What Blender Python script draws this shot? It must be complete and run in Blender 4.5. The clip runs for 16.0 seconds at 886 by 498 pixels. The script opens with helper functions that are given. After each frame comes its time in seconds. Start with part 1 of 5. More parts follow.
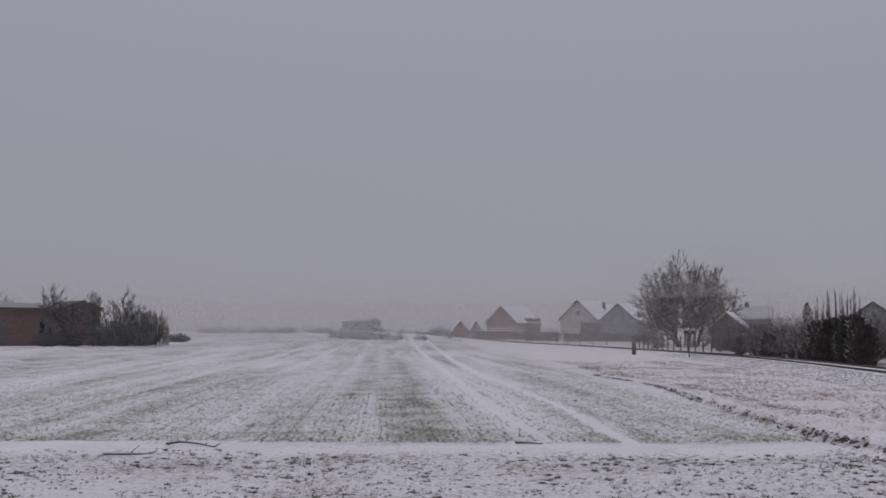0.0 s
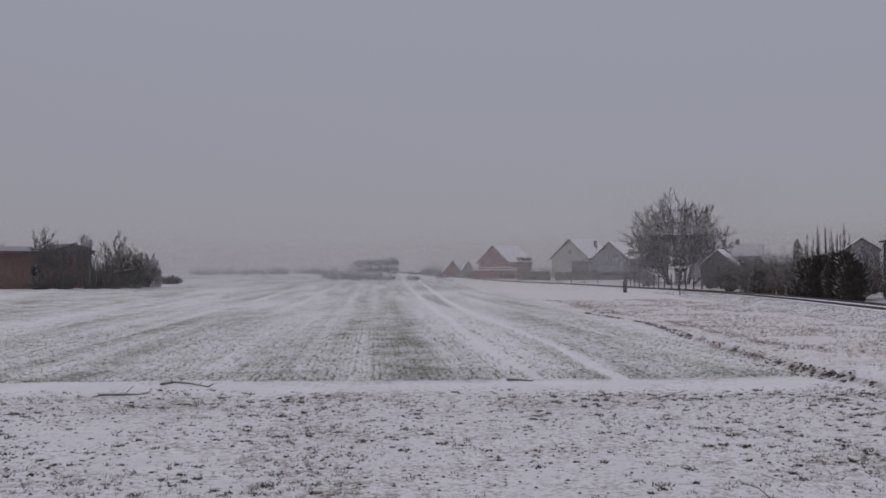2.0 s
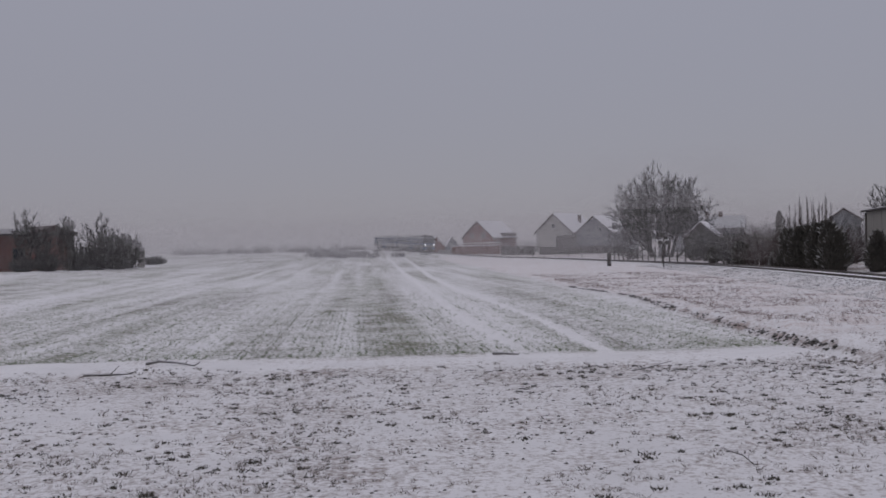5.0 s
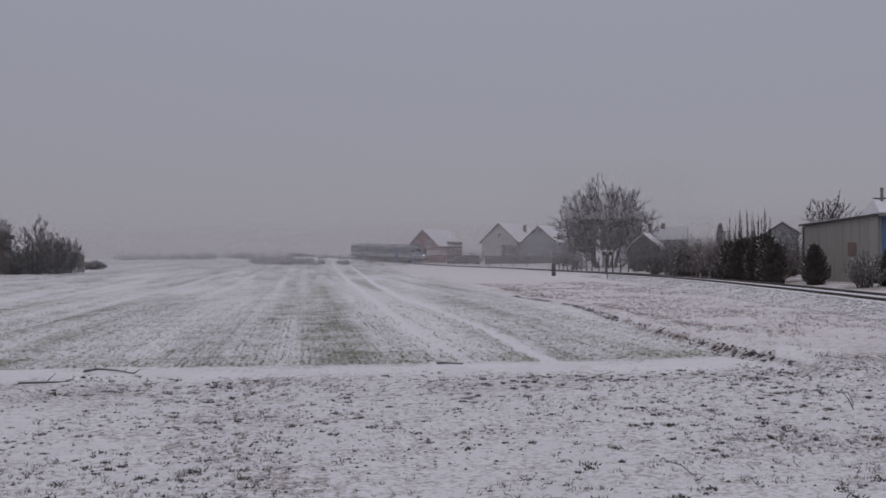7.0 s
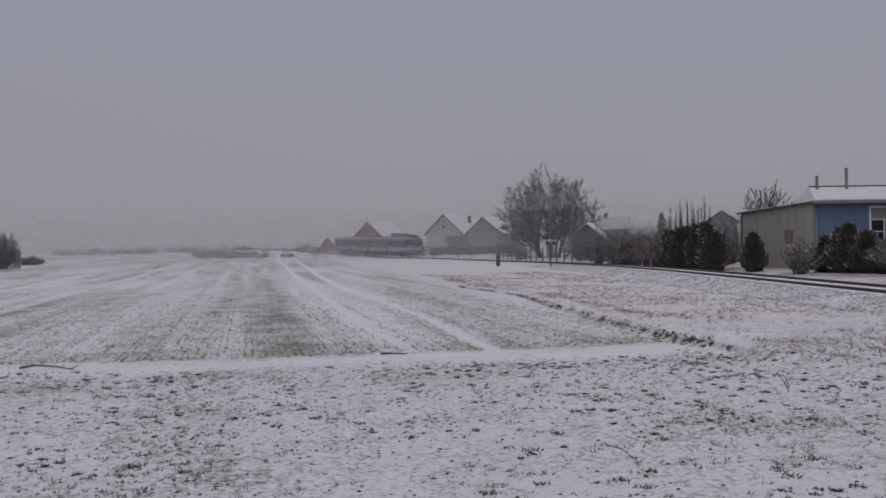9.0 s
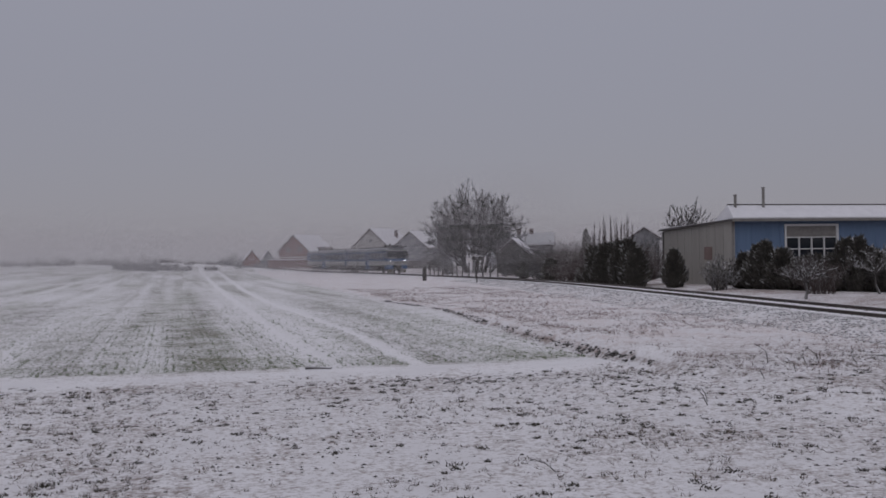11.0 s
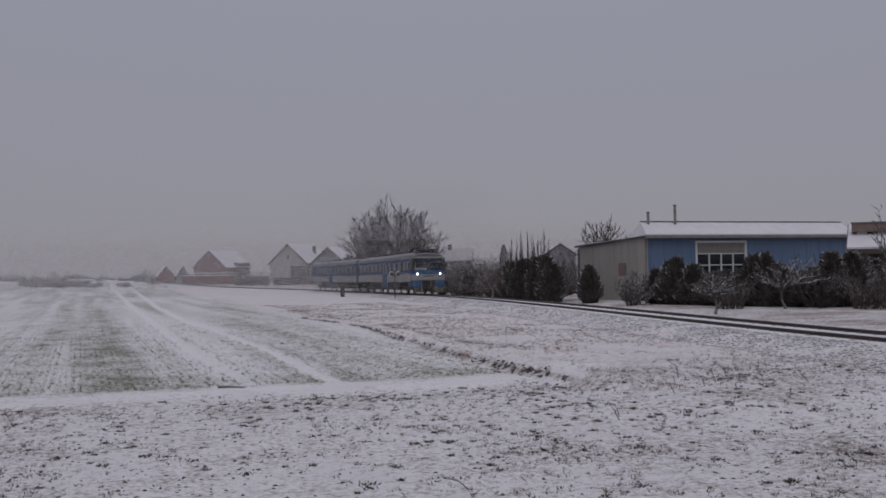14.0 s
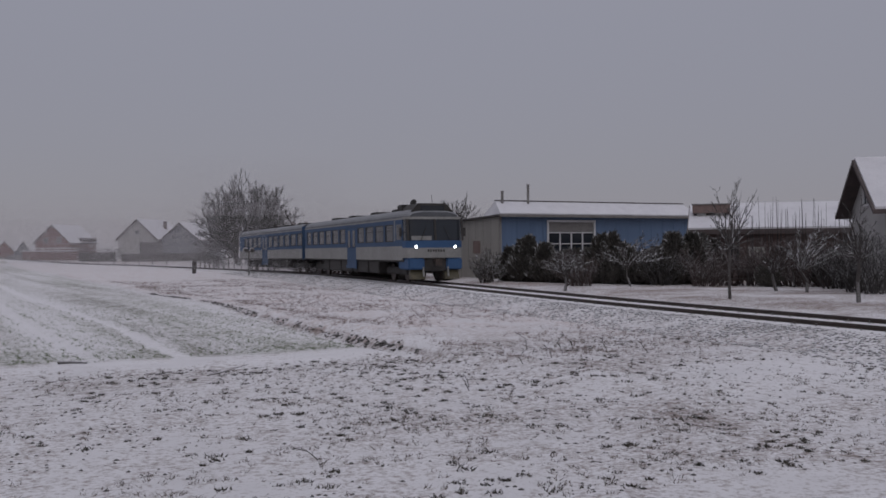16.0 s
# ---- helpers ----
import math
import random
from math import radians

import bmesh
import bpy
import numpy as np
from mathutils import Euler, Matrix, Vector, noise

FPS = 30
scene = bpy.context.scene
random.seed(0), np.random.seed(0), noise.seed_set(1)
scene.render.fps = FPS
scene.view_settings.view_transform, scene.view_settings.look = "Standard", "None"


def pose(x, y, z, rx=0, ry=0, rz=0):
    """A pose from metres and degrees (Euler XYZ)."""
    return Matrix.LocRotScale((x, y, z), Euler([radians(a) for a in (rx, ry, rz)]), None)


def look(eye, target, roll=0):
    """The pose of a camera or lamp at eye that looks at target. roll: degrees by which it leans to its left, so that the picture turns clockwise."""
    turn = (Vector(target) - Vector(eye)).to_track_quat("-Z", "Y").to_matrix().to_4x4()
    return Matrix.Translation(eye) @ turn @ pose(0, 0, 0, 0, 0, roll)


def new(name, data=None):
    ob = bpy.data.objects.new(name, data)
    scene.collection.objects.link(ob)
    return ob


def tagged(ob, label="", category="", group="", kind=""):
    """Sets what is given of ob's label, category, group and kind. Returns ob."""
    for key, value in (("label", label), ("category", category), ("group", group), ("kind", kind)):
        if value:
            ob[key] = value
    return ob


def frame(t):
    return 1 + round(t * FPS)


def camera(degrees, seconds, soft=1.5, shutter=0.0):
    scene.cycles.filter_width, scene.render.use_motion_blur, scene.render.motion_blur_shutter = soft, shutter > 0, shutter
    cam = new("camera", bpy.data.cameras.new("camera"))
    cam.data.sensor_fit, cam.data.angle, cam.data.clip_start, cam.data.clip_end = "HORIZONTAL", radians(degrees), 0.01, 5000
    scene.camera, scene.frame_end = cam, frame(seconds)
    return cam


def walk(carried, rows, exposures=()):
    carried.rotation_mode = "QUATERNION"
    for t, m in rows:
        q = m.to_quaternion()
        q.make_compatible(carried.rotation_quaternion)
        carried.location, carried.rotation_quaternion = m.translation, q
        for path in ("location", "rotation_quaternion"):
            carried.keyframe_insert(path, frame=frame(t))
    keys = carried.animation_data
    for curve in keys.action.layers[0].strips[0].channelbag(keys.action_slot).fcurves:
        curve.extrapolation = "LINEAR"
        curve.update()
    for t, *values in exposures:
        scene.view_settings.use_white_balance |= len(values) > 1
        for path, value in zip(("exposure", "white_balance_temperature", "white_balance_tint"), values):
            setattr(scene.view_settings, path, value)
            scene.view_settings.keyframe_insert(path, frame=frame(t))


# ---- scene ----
cam = camera(48.06, 16.0, soft=1.65)
PATH = [  # seconds, x, z, yaw, pitch, roll: a hand-held camera that stands at one spot
    (0.0, 0.00, 2.20, 0.00, 4.72, 0.00),
    (0.5, -0.01, 2.21, 0.14, 4.02, 0.44),
    (1.0, 0.00, 2.21, 0.44, 1.57, 0.82),
    (1.5, 0.02, 2.20, 0.27, 1.36, 0.78),
    (2.0, 0.02, 2.19, -0.45, 1.26, 0.49),
    (2.5, 0.02, 2.19, -0.40, 0.98, 0.62),
    (3.0, 0.03, 2.19, -0.93, 0.43, 0.74),
    (3.5, 0.05, 2.22, -1.29, -0.57, 0.44),
    (4.0, 0.02, 2.19, -0.87, -0.33, 1.06),
    (6.5, 0.03, 2.16, -3.41, 0.09, 1.06),
    (7.0, 0.03, 2.18, -4.47, 0.31, 0.67),
    (7.5, 0.03, 2.17, -4.87, -0.03, 1.03),
    (8.0, 0.06, 2.16, -5.77, -0.21, 1.15),
    (8.5, 0.06, 2.16, -6.26, 0.03, 1.06),
    (9.0, 0.07, 2.15, -7.63, -0.23, 1.27),
    (11.5, 0.09, 2.15, -12.53, 0.65, 0.71),
    (12.0, 0.10, 2.15, -13.78, 0.54, 0.66),
    (12.5, 0.05, 2.15, -16.43, 2.75, 0.64),
    (13.0, 0.07, 2.19, -16.52, 2.46, -0.12),
    (13.5, 0.12, 2.17, -16.06, 2.53, 0.63),
    (14.0, 0.14, 2.17, -16.53, 1.36, 0.89),
    (14.5, 0.17, 2.16, -18.18, 0.82, 1.42),
    (15.0, 0.17, 2.18, -19.03, 0.78, 1.26),
    (15.5, 0.19, 2.16, -22.41, 0.77, 0.81),
    (16.0, 0.20, 2.08, -24.77, 0.02, 0.42),
]
walk(cam, [(t, pose(x, 0.0, z, 90 + p, r, a)) for t, x, z, a, p, r in PATH],
     [(0.0, -0.08), (1.5, -0.10), (4.0, -0.11), (9.0, -0.14), (12.5, -0.20), (14.5, -0.21), (16.0, -0.24)])


# ---------------------------------------------------------------- world and light: a closed grey snow sky
def build_world():
    w = bpy.data.worlds.new("overcast_sky")
    scene.world = w
    w.use_nodes = True
    nt = w.node_tree
    n, k = nt.nodes, nt.links
    n.clear()
    out, bg = n.new("ShaderNodeOutputWorld"), n.new("ShaderNodeBackground")
    sky = n.new("ShaderNodeTexSky")
    sky.sky_type, sky.sun_disc = "NISHITA", False
    sky.sun_elevation, sky.sun_rotation = radians(25), radians(200)
    co, sep, ramp = n.new("ShaderNodeTexCoord"), n.new("ShaderNodeSeparateXYZ"), n.new("ShaderNodeValToRGB")
    k.new(co.outputs["Generated"], sep.inputs[0])
    k.new(sep.outputs["Z"], ramp.inputs[0])
    e = ramp.color_ramp.elements
    e[0].position, e[0].color = 0.0, (0.284, 0.272, 0.316, 1)
    e[1].position, e[1].color = 1.0, (0.79, 0.79, 0.905, 1)
    for p, c in ((0.06, (0.286, 0.276, 0.324, 1)), (0.22, (0.306, 0.304, 0.361, 1)), (0.40, (0.342, 0.342, 0.403, 1))):
        el = e.new(p)
        el.color = c
    mix = n.new("ShaderNodeMix")
    mix.data_type = "RGBA"
    mix.inputs[0].default_value = 0.994
    k.new(sky.outputs[0], mix.inputs[6])
    k.new(ramp.outputs[0], mix.inputs[7])
    k.new(mix.outputs[2], bg.inputs[0])
    bg.inputs[1].default_value = 1.0
    k.new(bg.outputs[0], out.inputs[0])
    sun = new("sun", bpy.data.lights.new("sun", "SUN"))
    sun.data.energy, sun.data.angle, sun.data.color = 0.5, radians(60), (1.0, 0.97, 0.95)
    sun.matrix_basis = look((0, 0, 60), (15, 40, 0))


build_world()


# ---------------------------------------------------------------- materials
def mat(name, build):
    m = bpy.data.materials.new(name)
    m.use_nodes = True
    nt = m.node_tree
    b = nt.nodes["Principled BSDF"]
    build(nt, b)
    return m


def node(nt, kind, **inputs):
    nd = nt.nodes.new(kind)
    for key, v in inputs.items():
        nd.inputs[key].default_value = v
    return nd


def noise_tex(nt, scale, detail=4.0, rough=0.6, stretch=None, space="Object"):
    co = nt.nodes.new("ShaderNodeTexCoord")
    t = node(nt, "ShaderNodeTexNoise", Scale=scale, Detail=detail, Roughness=rough)
    if stretch:
        mp = nt.nodes.new("ShaderNodeMapping")
        mp.inputs["Scale"].default_value = stretch
        nt.links.new(co.outputs[space], mp.inputs[0])
        nt.links.new(mp.outputs[0], t.inputs["Vector"])
    else:
        nt.links.new(co.outputs[space], t.inputs["Vector"])
    return t.outputs["Fac"]


def ramp(nt, fac, stops):
    r = nt.nodes.new("ShaderNodeValToRGB")
    e = r.color_ramp.elements
    while len(e) < len(stops):
        e.new(0.5)
    for el, (p, c) in zip(e, stops):
        el.position = p
        el.color = (*c, 1) if isinstance(c, tuple) else (c, c, c, 1)
    nt.links.new(fac, r.inputs[0])
    return r.outputs[0]


def blend(nt, fac, a, b):
    mx = nt.nodes.new("ShaderNodeMix")
    mx.data_type = "RGBA"
    for sock, v in ((mx.inputs[0], fac), (mx.inputs[6], a), (mx.inputs[7], b)):
        if isinstance(v, tuple):
            sock.default_value = (*v, 1)
        elif isinstance(v, float):
            sock.default_value = v
        else:
            nt.links.new(v, sock)
    return mx.outputs[2]


def math_node(nt, op, a, b=0.0, c=0.0):
    m = nt.nodes.new("ShaderNodeMath")
    m.operation = op
    for sock, v in zip(m.inputs, (a, b, c)):
        if isinstance(v, (int, float)):
            sock.default_value = v
        else:
            nt.links.new(v, sock)
    return m.outputs[0]


def bump(nt, b, height, strength=0.4, distance=0.02):
    bp = node(nt, "ShaderNodeBump", Strength=strength, Distance=distance)
    nt.links.new(height, bp.inputs["Height"])
    nt.links.new(bp.outputs[0], b.inputs["Normal"])


def plain(name, c1, c2, scale=3.0, rough=0.8, metal=0.0, bmp=0.2, stretch=None, dust=0.0, dist=0.01, fleck=0.0):
    """Two tones mixed at two scales, with relief; dust: how much snow lies on the upward sides."""
    def build(nt, b):
        big, fine = noise_tex(nt, scale, stretch=stretch), noise_tex(nt, scale * 9, stretch=stretch)
        f = math_node(nt, "MULTIPLY_ADD", fine, 0.45, math_node(nt, "MULTIPLY", big, 0.6))
        col = ramp(nt, f, ((0.33, c1), (0.72, c2)))
        if dust:
            geo, sep = nt.nodes.new("ShaderNodeNewGeometry"), nt.nodes.new("ShaderNodeSeparateXYZ")
            nt.links.new(geo.outputs["Normal"], sep.inputs[0])
            up = math_node(nt, "MULTIPLY_ADD", math_node(nt, "MAXIMUM", sep.outputs["Z"], 0.0), 0.7, math_node(nt, "MULTIPLY", fine, 0.6))
            col = blend(nt, math_node(nt, "MULTIPLY", ramp(nt, up, ((0.42, 0.0), (0.75, 1.0))), dust), col, SNOW)
        if fleck:
            col = blend(nt, math_node(nt, "MULTIPLY", ramp(nt, noise_tex(nt, 6.0, 3, 0.7), ((0.56, 0.0), (0.66, 1.0))), fleck), col, SNOW)
        nt.links.new(col, b.inputs["Base Color"])
        b.inputs["Roughness"].default_value = rough
        b.inputs["Metallic"].default_value = metal
        if bmp:
            bump(nt, b, fine, bmp, dist)
    return mat(name, build)


SNOW = (0.80, 0.80, 0.83)


def ground_material():
    def build(nt, b):
        cov = nt.nodes.new("ShaderNodeAttribute")
        cov.attribute_name = "cover"
        grn = nt.nodes.new("ShaderNodeAttribute")
        grn.attribute_name = "growth"
        dry = nt.nodes.new("ShaderNodeAttribute")
        dry.attribute_name = "dry"
        n1, n2, n3 = noise_tex(nt, 5.5, 5, 0.7), noise_tex(nt, 15.0, 5, 0.75), noise_tex(nt, 0.7, 4, 0.6)
        nn = math_node(nt, "ADD", math_node(nt, "MULTIPLY_ADD", n1, 0.34, math_node(nt, "MULTIPLY", n2, 0.52)), math_node(nt, "MULTIPLY", n3, 0.25))
        # bare ground shows where the noise rises above the snow cover
        d = math_node(nt, "SUBTRACT", math_node(nt, "ADD", nn, 0.02), math_node(nt, "MULTIPLY_ADD", cov.outputs["Fac"], 0.34, 0.36))
        bare = ramp(nt, math_node(nt, "MULTIPLY_ADD", d, 7.0, 0.12), ((0.0, 0.0), (1.0, 1.0)))
        soil = ramp(nt, n2, ((0.3, (0.035, 0.028, 0.022)), (0.7, (0.13, 0.10, 0.08))))
        straw = ramp(nt, n1, ((0.3, (0.30, 0.225, 0.21)), (0.7, (0.50, 0.405, 0.385))))
        green = ramp(nt, n2, ((0.3, (0.11, 0.125, 0.085)), (0.7, (0.27, 0.285, 0.20))))
        under = blend(nt, dry.outputs["Fac"], soil, straw)
        under = blend(nt, grn.outputs["Fac"], under, green)
        snow = ramp(nt, n3, ((0.3, (0.603, 0.59, 0.606)), (0.7, (0.713, 0.70, 0.718))))
        nt.links.new(blend(nt, bare, snow, under), b.inputs["Base Color"])
        b.inputs["Roughness"].default_value = 0.9
        b.inputs["Specular IOR Level"].default_value = 0.2
        bump(nt, b, nn, 0.8, 0.05)
    return mat("snowy_ground", build)


GROUND = ground_material()
ROOF_SNOW = plain("roof_snow", (0.50, 0.49, 0.515), (0.62, 0.61, 0.635), 1.2, 0.9, bmp=0.3, dist=0.03)
BRICK_RED = plain("red_brick", (0.13, 0.055, 0.048), (0.21, 0.095, 0.08), 2.5, 0.9)
BRICK_BARN = plain("maroon_brick", (0.10, 0.05, 0.046), (0.17, 0.085, 0.075), 2.0, 0.9)
BRICK_DARK = plain("dark_brick", (0.07, 0.048, 0.045), (0.125, 0.085, 0.078), 2.0, 0.9)
CLAY = plain("weathered_clay", (0.15, 0.105, 0.095), (0.23, 0.165, 0.15), 3.0, 0.9)
PLASTER = plain("pale_plaster", (0.30, 0.29, 0.285), (0.40, 0.39, 0.38), 0.8, 0.9)
PLASTER_GREY = plain("grey_plaster", (0.14, 0.145, 0.16), (0.20, 0.205, 0.22), 0.8, 0.9)
BLUE_SHEET = plain("blue_wall_sheeting", (0.085, 0.135, 0.225), (0.115, 0.175, 0.28), 0.5, 0.55, bmp=0.1, stretch=(6, 6, 0.4))
BEIGE_SHEET = plain("beige_wall_panel", (0.25, 0.235, 0.215), (0.33, 0.315, 0.29), 0.5, 0.7, bmp=0.1, stretch=(4, 4, 0.4))
TRIM_WHITE = plain("white_trim", (0.50, 0.50, 0.51), (0.62, 0.62, 0.62), 2.0, 0.6, bmp=0.05)
DARK_TRIM = plain("dark_trim", (0.05, 0.045, 0.045), (0.10, 0.09, 0.085), 3.0, 0.8)
TILE_DARK = plain("dark_roof_edge", (0.05, 0.04, 0.04), (0.10, 0.078, 0.075), 3.0, 0.9)
BARK = plain("grey_bark", (0.045, 0.04, 0.038), (0.10, 0.09, 0.085), 6.0, 0.95, bmp=0.5, dust=0.35)
TWIG = plain("frosted_twigs", (0.03, 0.028, 0.027), (0.072, 0.066, 0.064), 4.0, 0.95, bmp=0, dust=0.14)
TWIG_RED = plain("reddish_twigs", (0.04, 0.03, 0.028), (0.085, 0.062, 0.057), 4.0, 0.95, bmp=0, dust=0.12)
THUJA = plain("dark_evergreen", (0.036, 0.034, 0.030), (0.105, 0.096, 0.083), 3.0, 0.9, bmp=0, dust=0.45)
SNOWY_WOOD = plain("snow_lined_wood", (0.045, 0.04, 0.038), (0.10, 0.09, 0.085), 6.0, 0.95, bmp=0, dust=0.6)
# paler than the near twigs: frost, and distance haze put into the base colour
HAZED_SCRUB = plain("hazed_frosted_scrub", (0.10, 0.095, 0.098), (0.18, 0.17, 0.175), 1.0, 0.95, bmp=0, dust=0.5)
# roof snow in a greyer tone, with distance haze put into the colour
HAZED_ROOF_SNOW = plain("hazed_roof_snow", (0.26, 0.26, 0.275), (0.38, 0.38, 0.395), 1.5, 0.9, bmp=0.2)
STEEL = plain("rusty_rail_steel", (0.035, 0.028, 0.025), (0.085, 0.065, 0.055), 5.0, 0.55, 0.5)
SLEEPER = plain("weathered_sleeper", (0.06, 0.052, 0.047), (0.15, 0.135, 0.125), 6.0, 0.9, dust=0.8)
STONE = plain("grey_ballast", (0.05, 0.047, 0.045), (0.17, 0.16, 0.155), 9.0, 0.95, dust=0.6)
CONCRETE = plain("weathered_concrete", (0.14, 0.13, 0.125), (0.26, 0.25, 0.24), 5.0, 0.9)
STRAW = plain("dry_grass", (0.045, 0.036, 0.03), (0.17, 0.135, 0.11), 3.0, 0.95, bmp=0)
PINK_GRASS = plain("pinkish_dry_grass", (0.13, 0.098, 0.09), (0.33, 0.265, 0.25), 3.0, 0.95, bmp=0)
DARK_GRASS = plain("dark_grass", (0.022, 0.02, 0.016), (0.08, 0.07, 0.055), 3.0, 0.95, bmp=0)
WHEAT = plain("young_wheat", (0.08, 0.105, 0.055), (0.18, 0.22, 0.12), 2.0, 0.9, bmp=0)
CLOD = plain("dark_soil", (0.02, 0.017, 0.015), (0.06, 0.05, 0.042), 8.0, 0.95, bmp=0.3, dust=0.12)
TRAIN_BLUE = plain("train_blue_paint", (0.024, 0.056, 0.118), (0.04, 0.08, 0.155), 0.8, 0.75, bmp=0.03)
TRAIN_BRIGHT = plain("train_bright_blue", (0.02, 0.062, 0.15), (0.033, 0.088, 0.195), 0.8, 0.7, bmp=0.03)
TRAIN_PALE = plain("train_cream_paint", (0.18, 0.178, 0.17), (0.28, 0.275, 0.265), 0.9, 0.75, bmp=0.03)
TRAIN_ROOF = plain("train_grey_roof", (0.055, 0.06, 0.068), (0.12, 0.125, 0.135), 0.9, 0.7, bmp=0.1, dust=0.12)
TRAIN_DARK = plain("train_underframe", (0.018, 0.016, 0.015), (0.05, 0.045, 0.042), 3.0, 0.8)
TRAIN_YELLOW = plain("train_warning_yellow", (0.045, 0.04, 0.025), (0.11, 0.09, 0.05), 4.0, 0.6)


def glass_material(name, tint):
    def build(nt, b):
        b.inputs["Base Color"].default_value = (*tint, 1)
        b.inputs["Roughness"].default_value = 0.08
        b.inputs["IOR"].default_value = 1.5
        f = noise_tex(nt, 1.3)
        nt.links.new(ramp(nt, f, ((0.3, 0.05), (0.8, 0.22))), b.inputs["Roughness"])
    return mat(name, build)


GLASS = glass_material("dark_window_glass", (0.02, 0.024, 0.03))


def lamp_material():
    def build(nt, b):
        b.inputs["Emission Color"].default_value = (0.93, 0.97, 1.0, 1)
        b.inputs["Emission Strength"].default_value = 9.0
    return mat("lit_headlamp", build)


HEADLAMP = lamp_material()


# ---------------------------------------------------------------- mesh helpers
class Geo:
    """Collects corners and faces for one mesh."""

    def __init__(self):
        self.v, self.f = [], []

    def add(self, verts, faces):
        o = len(self.v)
        self.v += [tuple(p) for p in verts]
        self.f += [tuple(i + o for i in q) for q in faces]
        return self

    def box(self, x0, y0, z0, x1, y1, z1):
        return self.add([(x0, y0, z0), (x1, y0, z0), (x1, y1, z0), (x0, y1, z0), (x0, y0, z1), (x1, y0, z1), (x1, y1, z1), (x0, y1, z1)],
                        [(0, 3, 2, 1), (4, 5, 6, 7), (0, 1, 5, 4), (1, 2, 6, 5), (2, 3, 7, 6), (3, 0, 4, 7)])

    def prism(self, profile, axis, a, b):
        """A closed profile of (u, w), counter-clockwise, drawn out along an axis from a to b."""
        n = len(profile)
        put = {"x": lambda u, w, s: (s, u, w), "y": lambda u, w, s: (u, s, w), "z": lambda u, w, s: (u, w, s)}[axis]
        vs = [put(u, w, a) for u, w in profile] + [put(u, w, b) for u, w in profile]
        fs = [tuple(range(n))[::-1], tuple(range(n, 2 * n))] + [(i, (i + 1) % n, n + (i + 1) % n, n + i) for i in range(n)]
        return self.add(vs, fs)

    def tube(self, p0, p1, r0, r1, sides=4):
        p0, p1 = Vector(p0), Vector(p1)
        d = (p1 - p0).normalized()
        u = d.orthogonal().normalized()
        w = d.cross(u)
        ring = [(math.cos(2 * math.pi * i / sides), math.sin(2 * math.pi * i / sides)) for i in range(sides)]
        vs = [p0 + (u * c + w * s) * r0 for c, s in ring] + [p1 + (u * c + w * s) * r1 for c, s in ring]
        fs = [(i, (i + 1) % sides, sides + (i + 1) % sides, sides + i) for i in range(sides)]
        return self.add(vs, fs if sides < 4 else fs + [tuple(range(sides, 2 * sides))])

    def mesh(self, name, material, bevel=0.0, weld=False):
        me = bpy.data.meshes.new(name)
        me.from_pydata(self.v, [], self.f)
        bm = bmesh.new()
        bm.from_mesh(me)
        if weld:
            bmesh.ops.remove_doubles(bm, verts=bm.verts, dist=0.0005)
        bmesh.ops.recalc_face_normals(bm, faces=bm.faces)
        if bevel:
            bmesh.ops.bevel(bm, geom=[e for e in bm.edges if e.is_manifold and e.calc_face_angle() > 0.5], offset=bevel, segments=2, affect="EDGES")
        bm.to_mesh(me)
        bm.free()
        me.materials.append(material)
        return me


def part(name, geo, material, parent, label="", bevel=0.0, weld=False):
    ob = new(name, geo.mesh(name, material, bevel, weld))
    ob.parent = parent
    return tagged(ob, label)


def thing(name, m, label, category, group="", kind=""):
    ob = new(name)
    ob.matrix_basis = m
    return tagged(ob, label, category, group, kind)


def box(x0, y0, z0, x1, y1, z1):
    return Geo().box(x0, y0, z0, x1, y1, z1)


# ---------------------------------------------------------------- the lie of the land
TRACK_Y = (-40.0, 0.0, 20.0, 45.0, 70.0, 112.0, 153.0, 188.0, 243.0, 300.0, 420.0)
TRACK_X = (15.7, 16.7, 17.3, 19.9, 22.0, 22.5, 18.6, 11.7, -3.2, -20.0, -56.0)


def track_x(y):
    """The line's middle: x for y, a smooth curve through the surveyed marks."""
    ky, kx = np.array(TRACK_Y), np.array(TRACK_X)
    y = np.asarray(y, float)
    m = np.gradient(kx, ky)
    i = np.clip(np.searchsorted(ky, y) - 1, 0, len(ky) - 2)
    h = ky[i + 1] - ky[i]
    u = (y - ky[i]) / h
    return (2 * u**3 - 3 * u**2 + 1) * kx[i] + (u**3 - 2 * u**2 + u) * h * m[i] + (3 * u**2 - 2 * u**3) * kx[i + 1] + (u**3 - u**2) * h * m[i + 1]


def step(a, b, x):
    u = np.clip((np.asarray(x, float) - a) / (b - a), 0, 1)
    return u * u * (3 - 2 * u)


def rail_z(y):
    """The height of the rails' heads."""
    return 0.5 - 0.33 * step(50, 125, y) + 1.9 * step(165, 290, y)


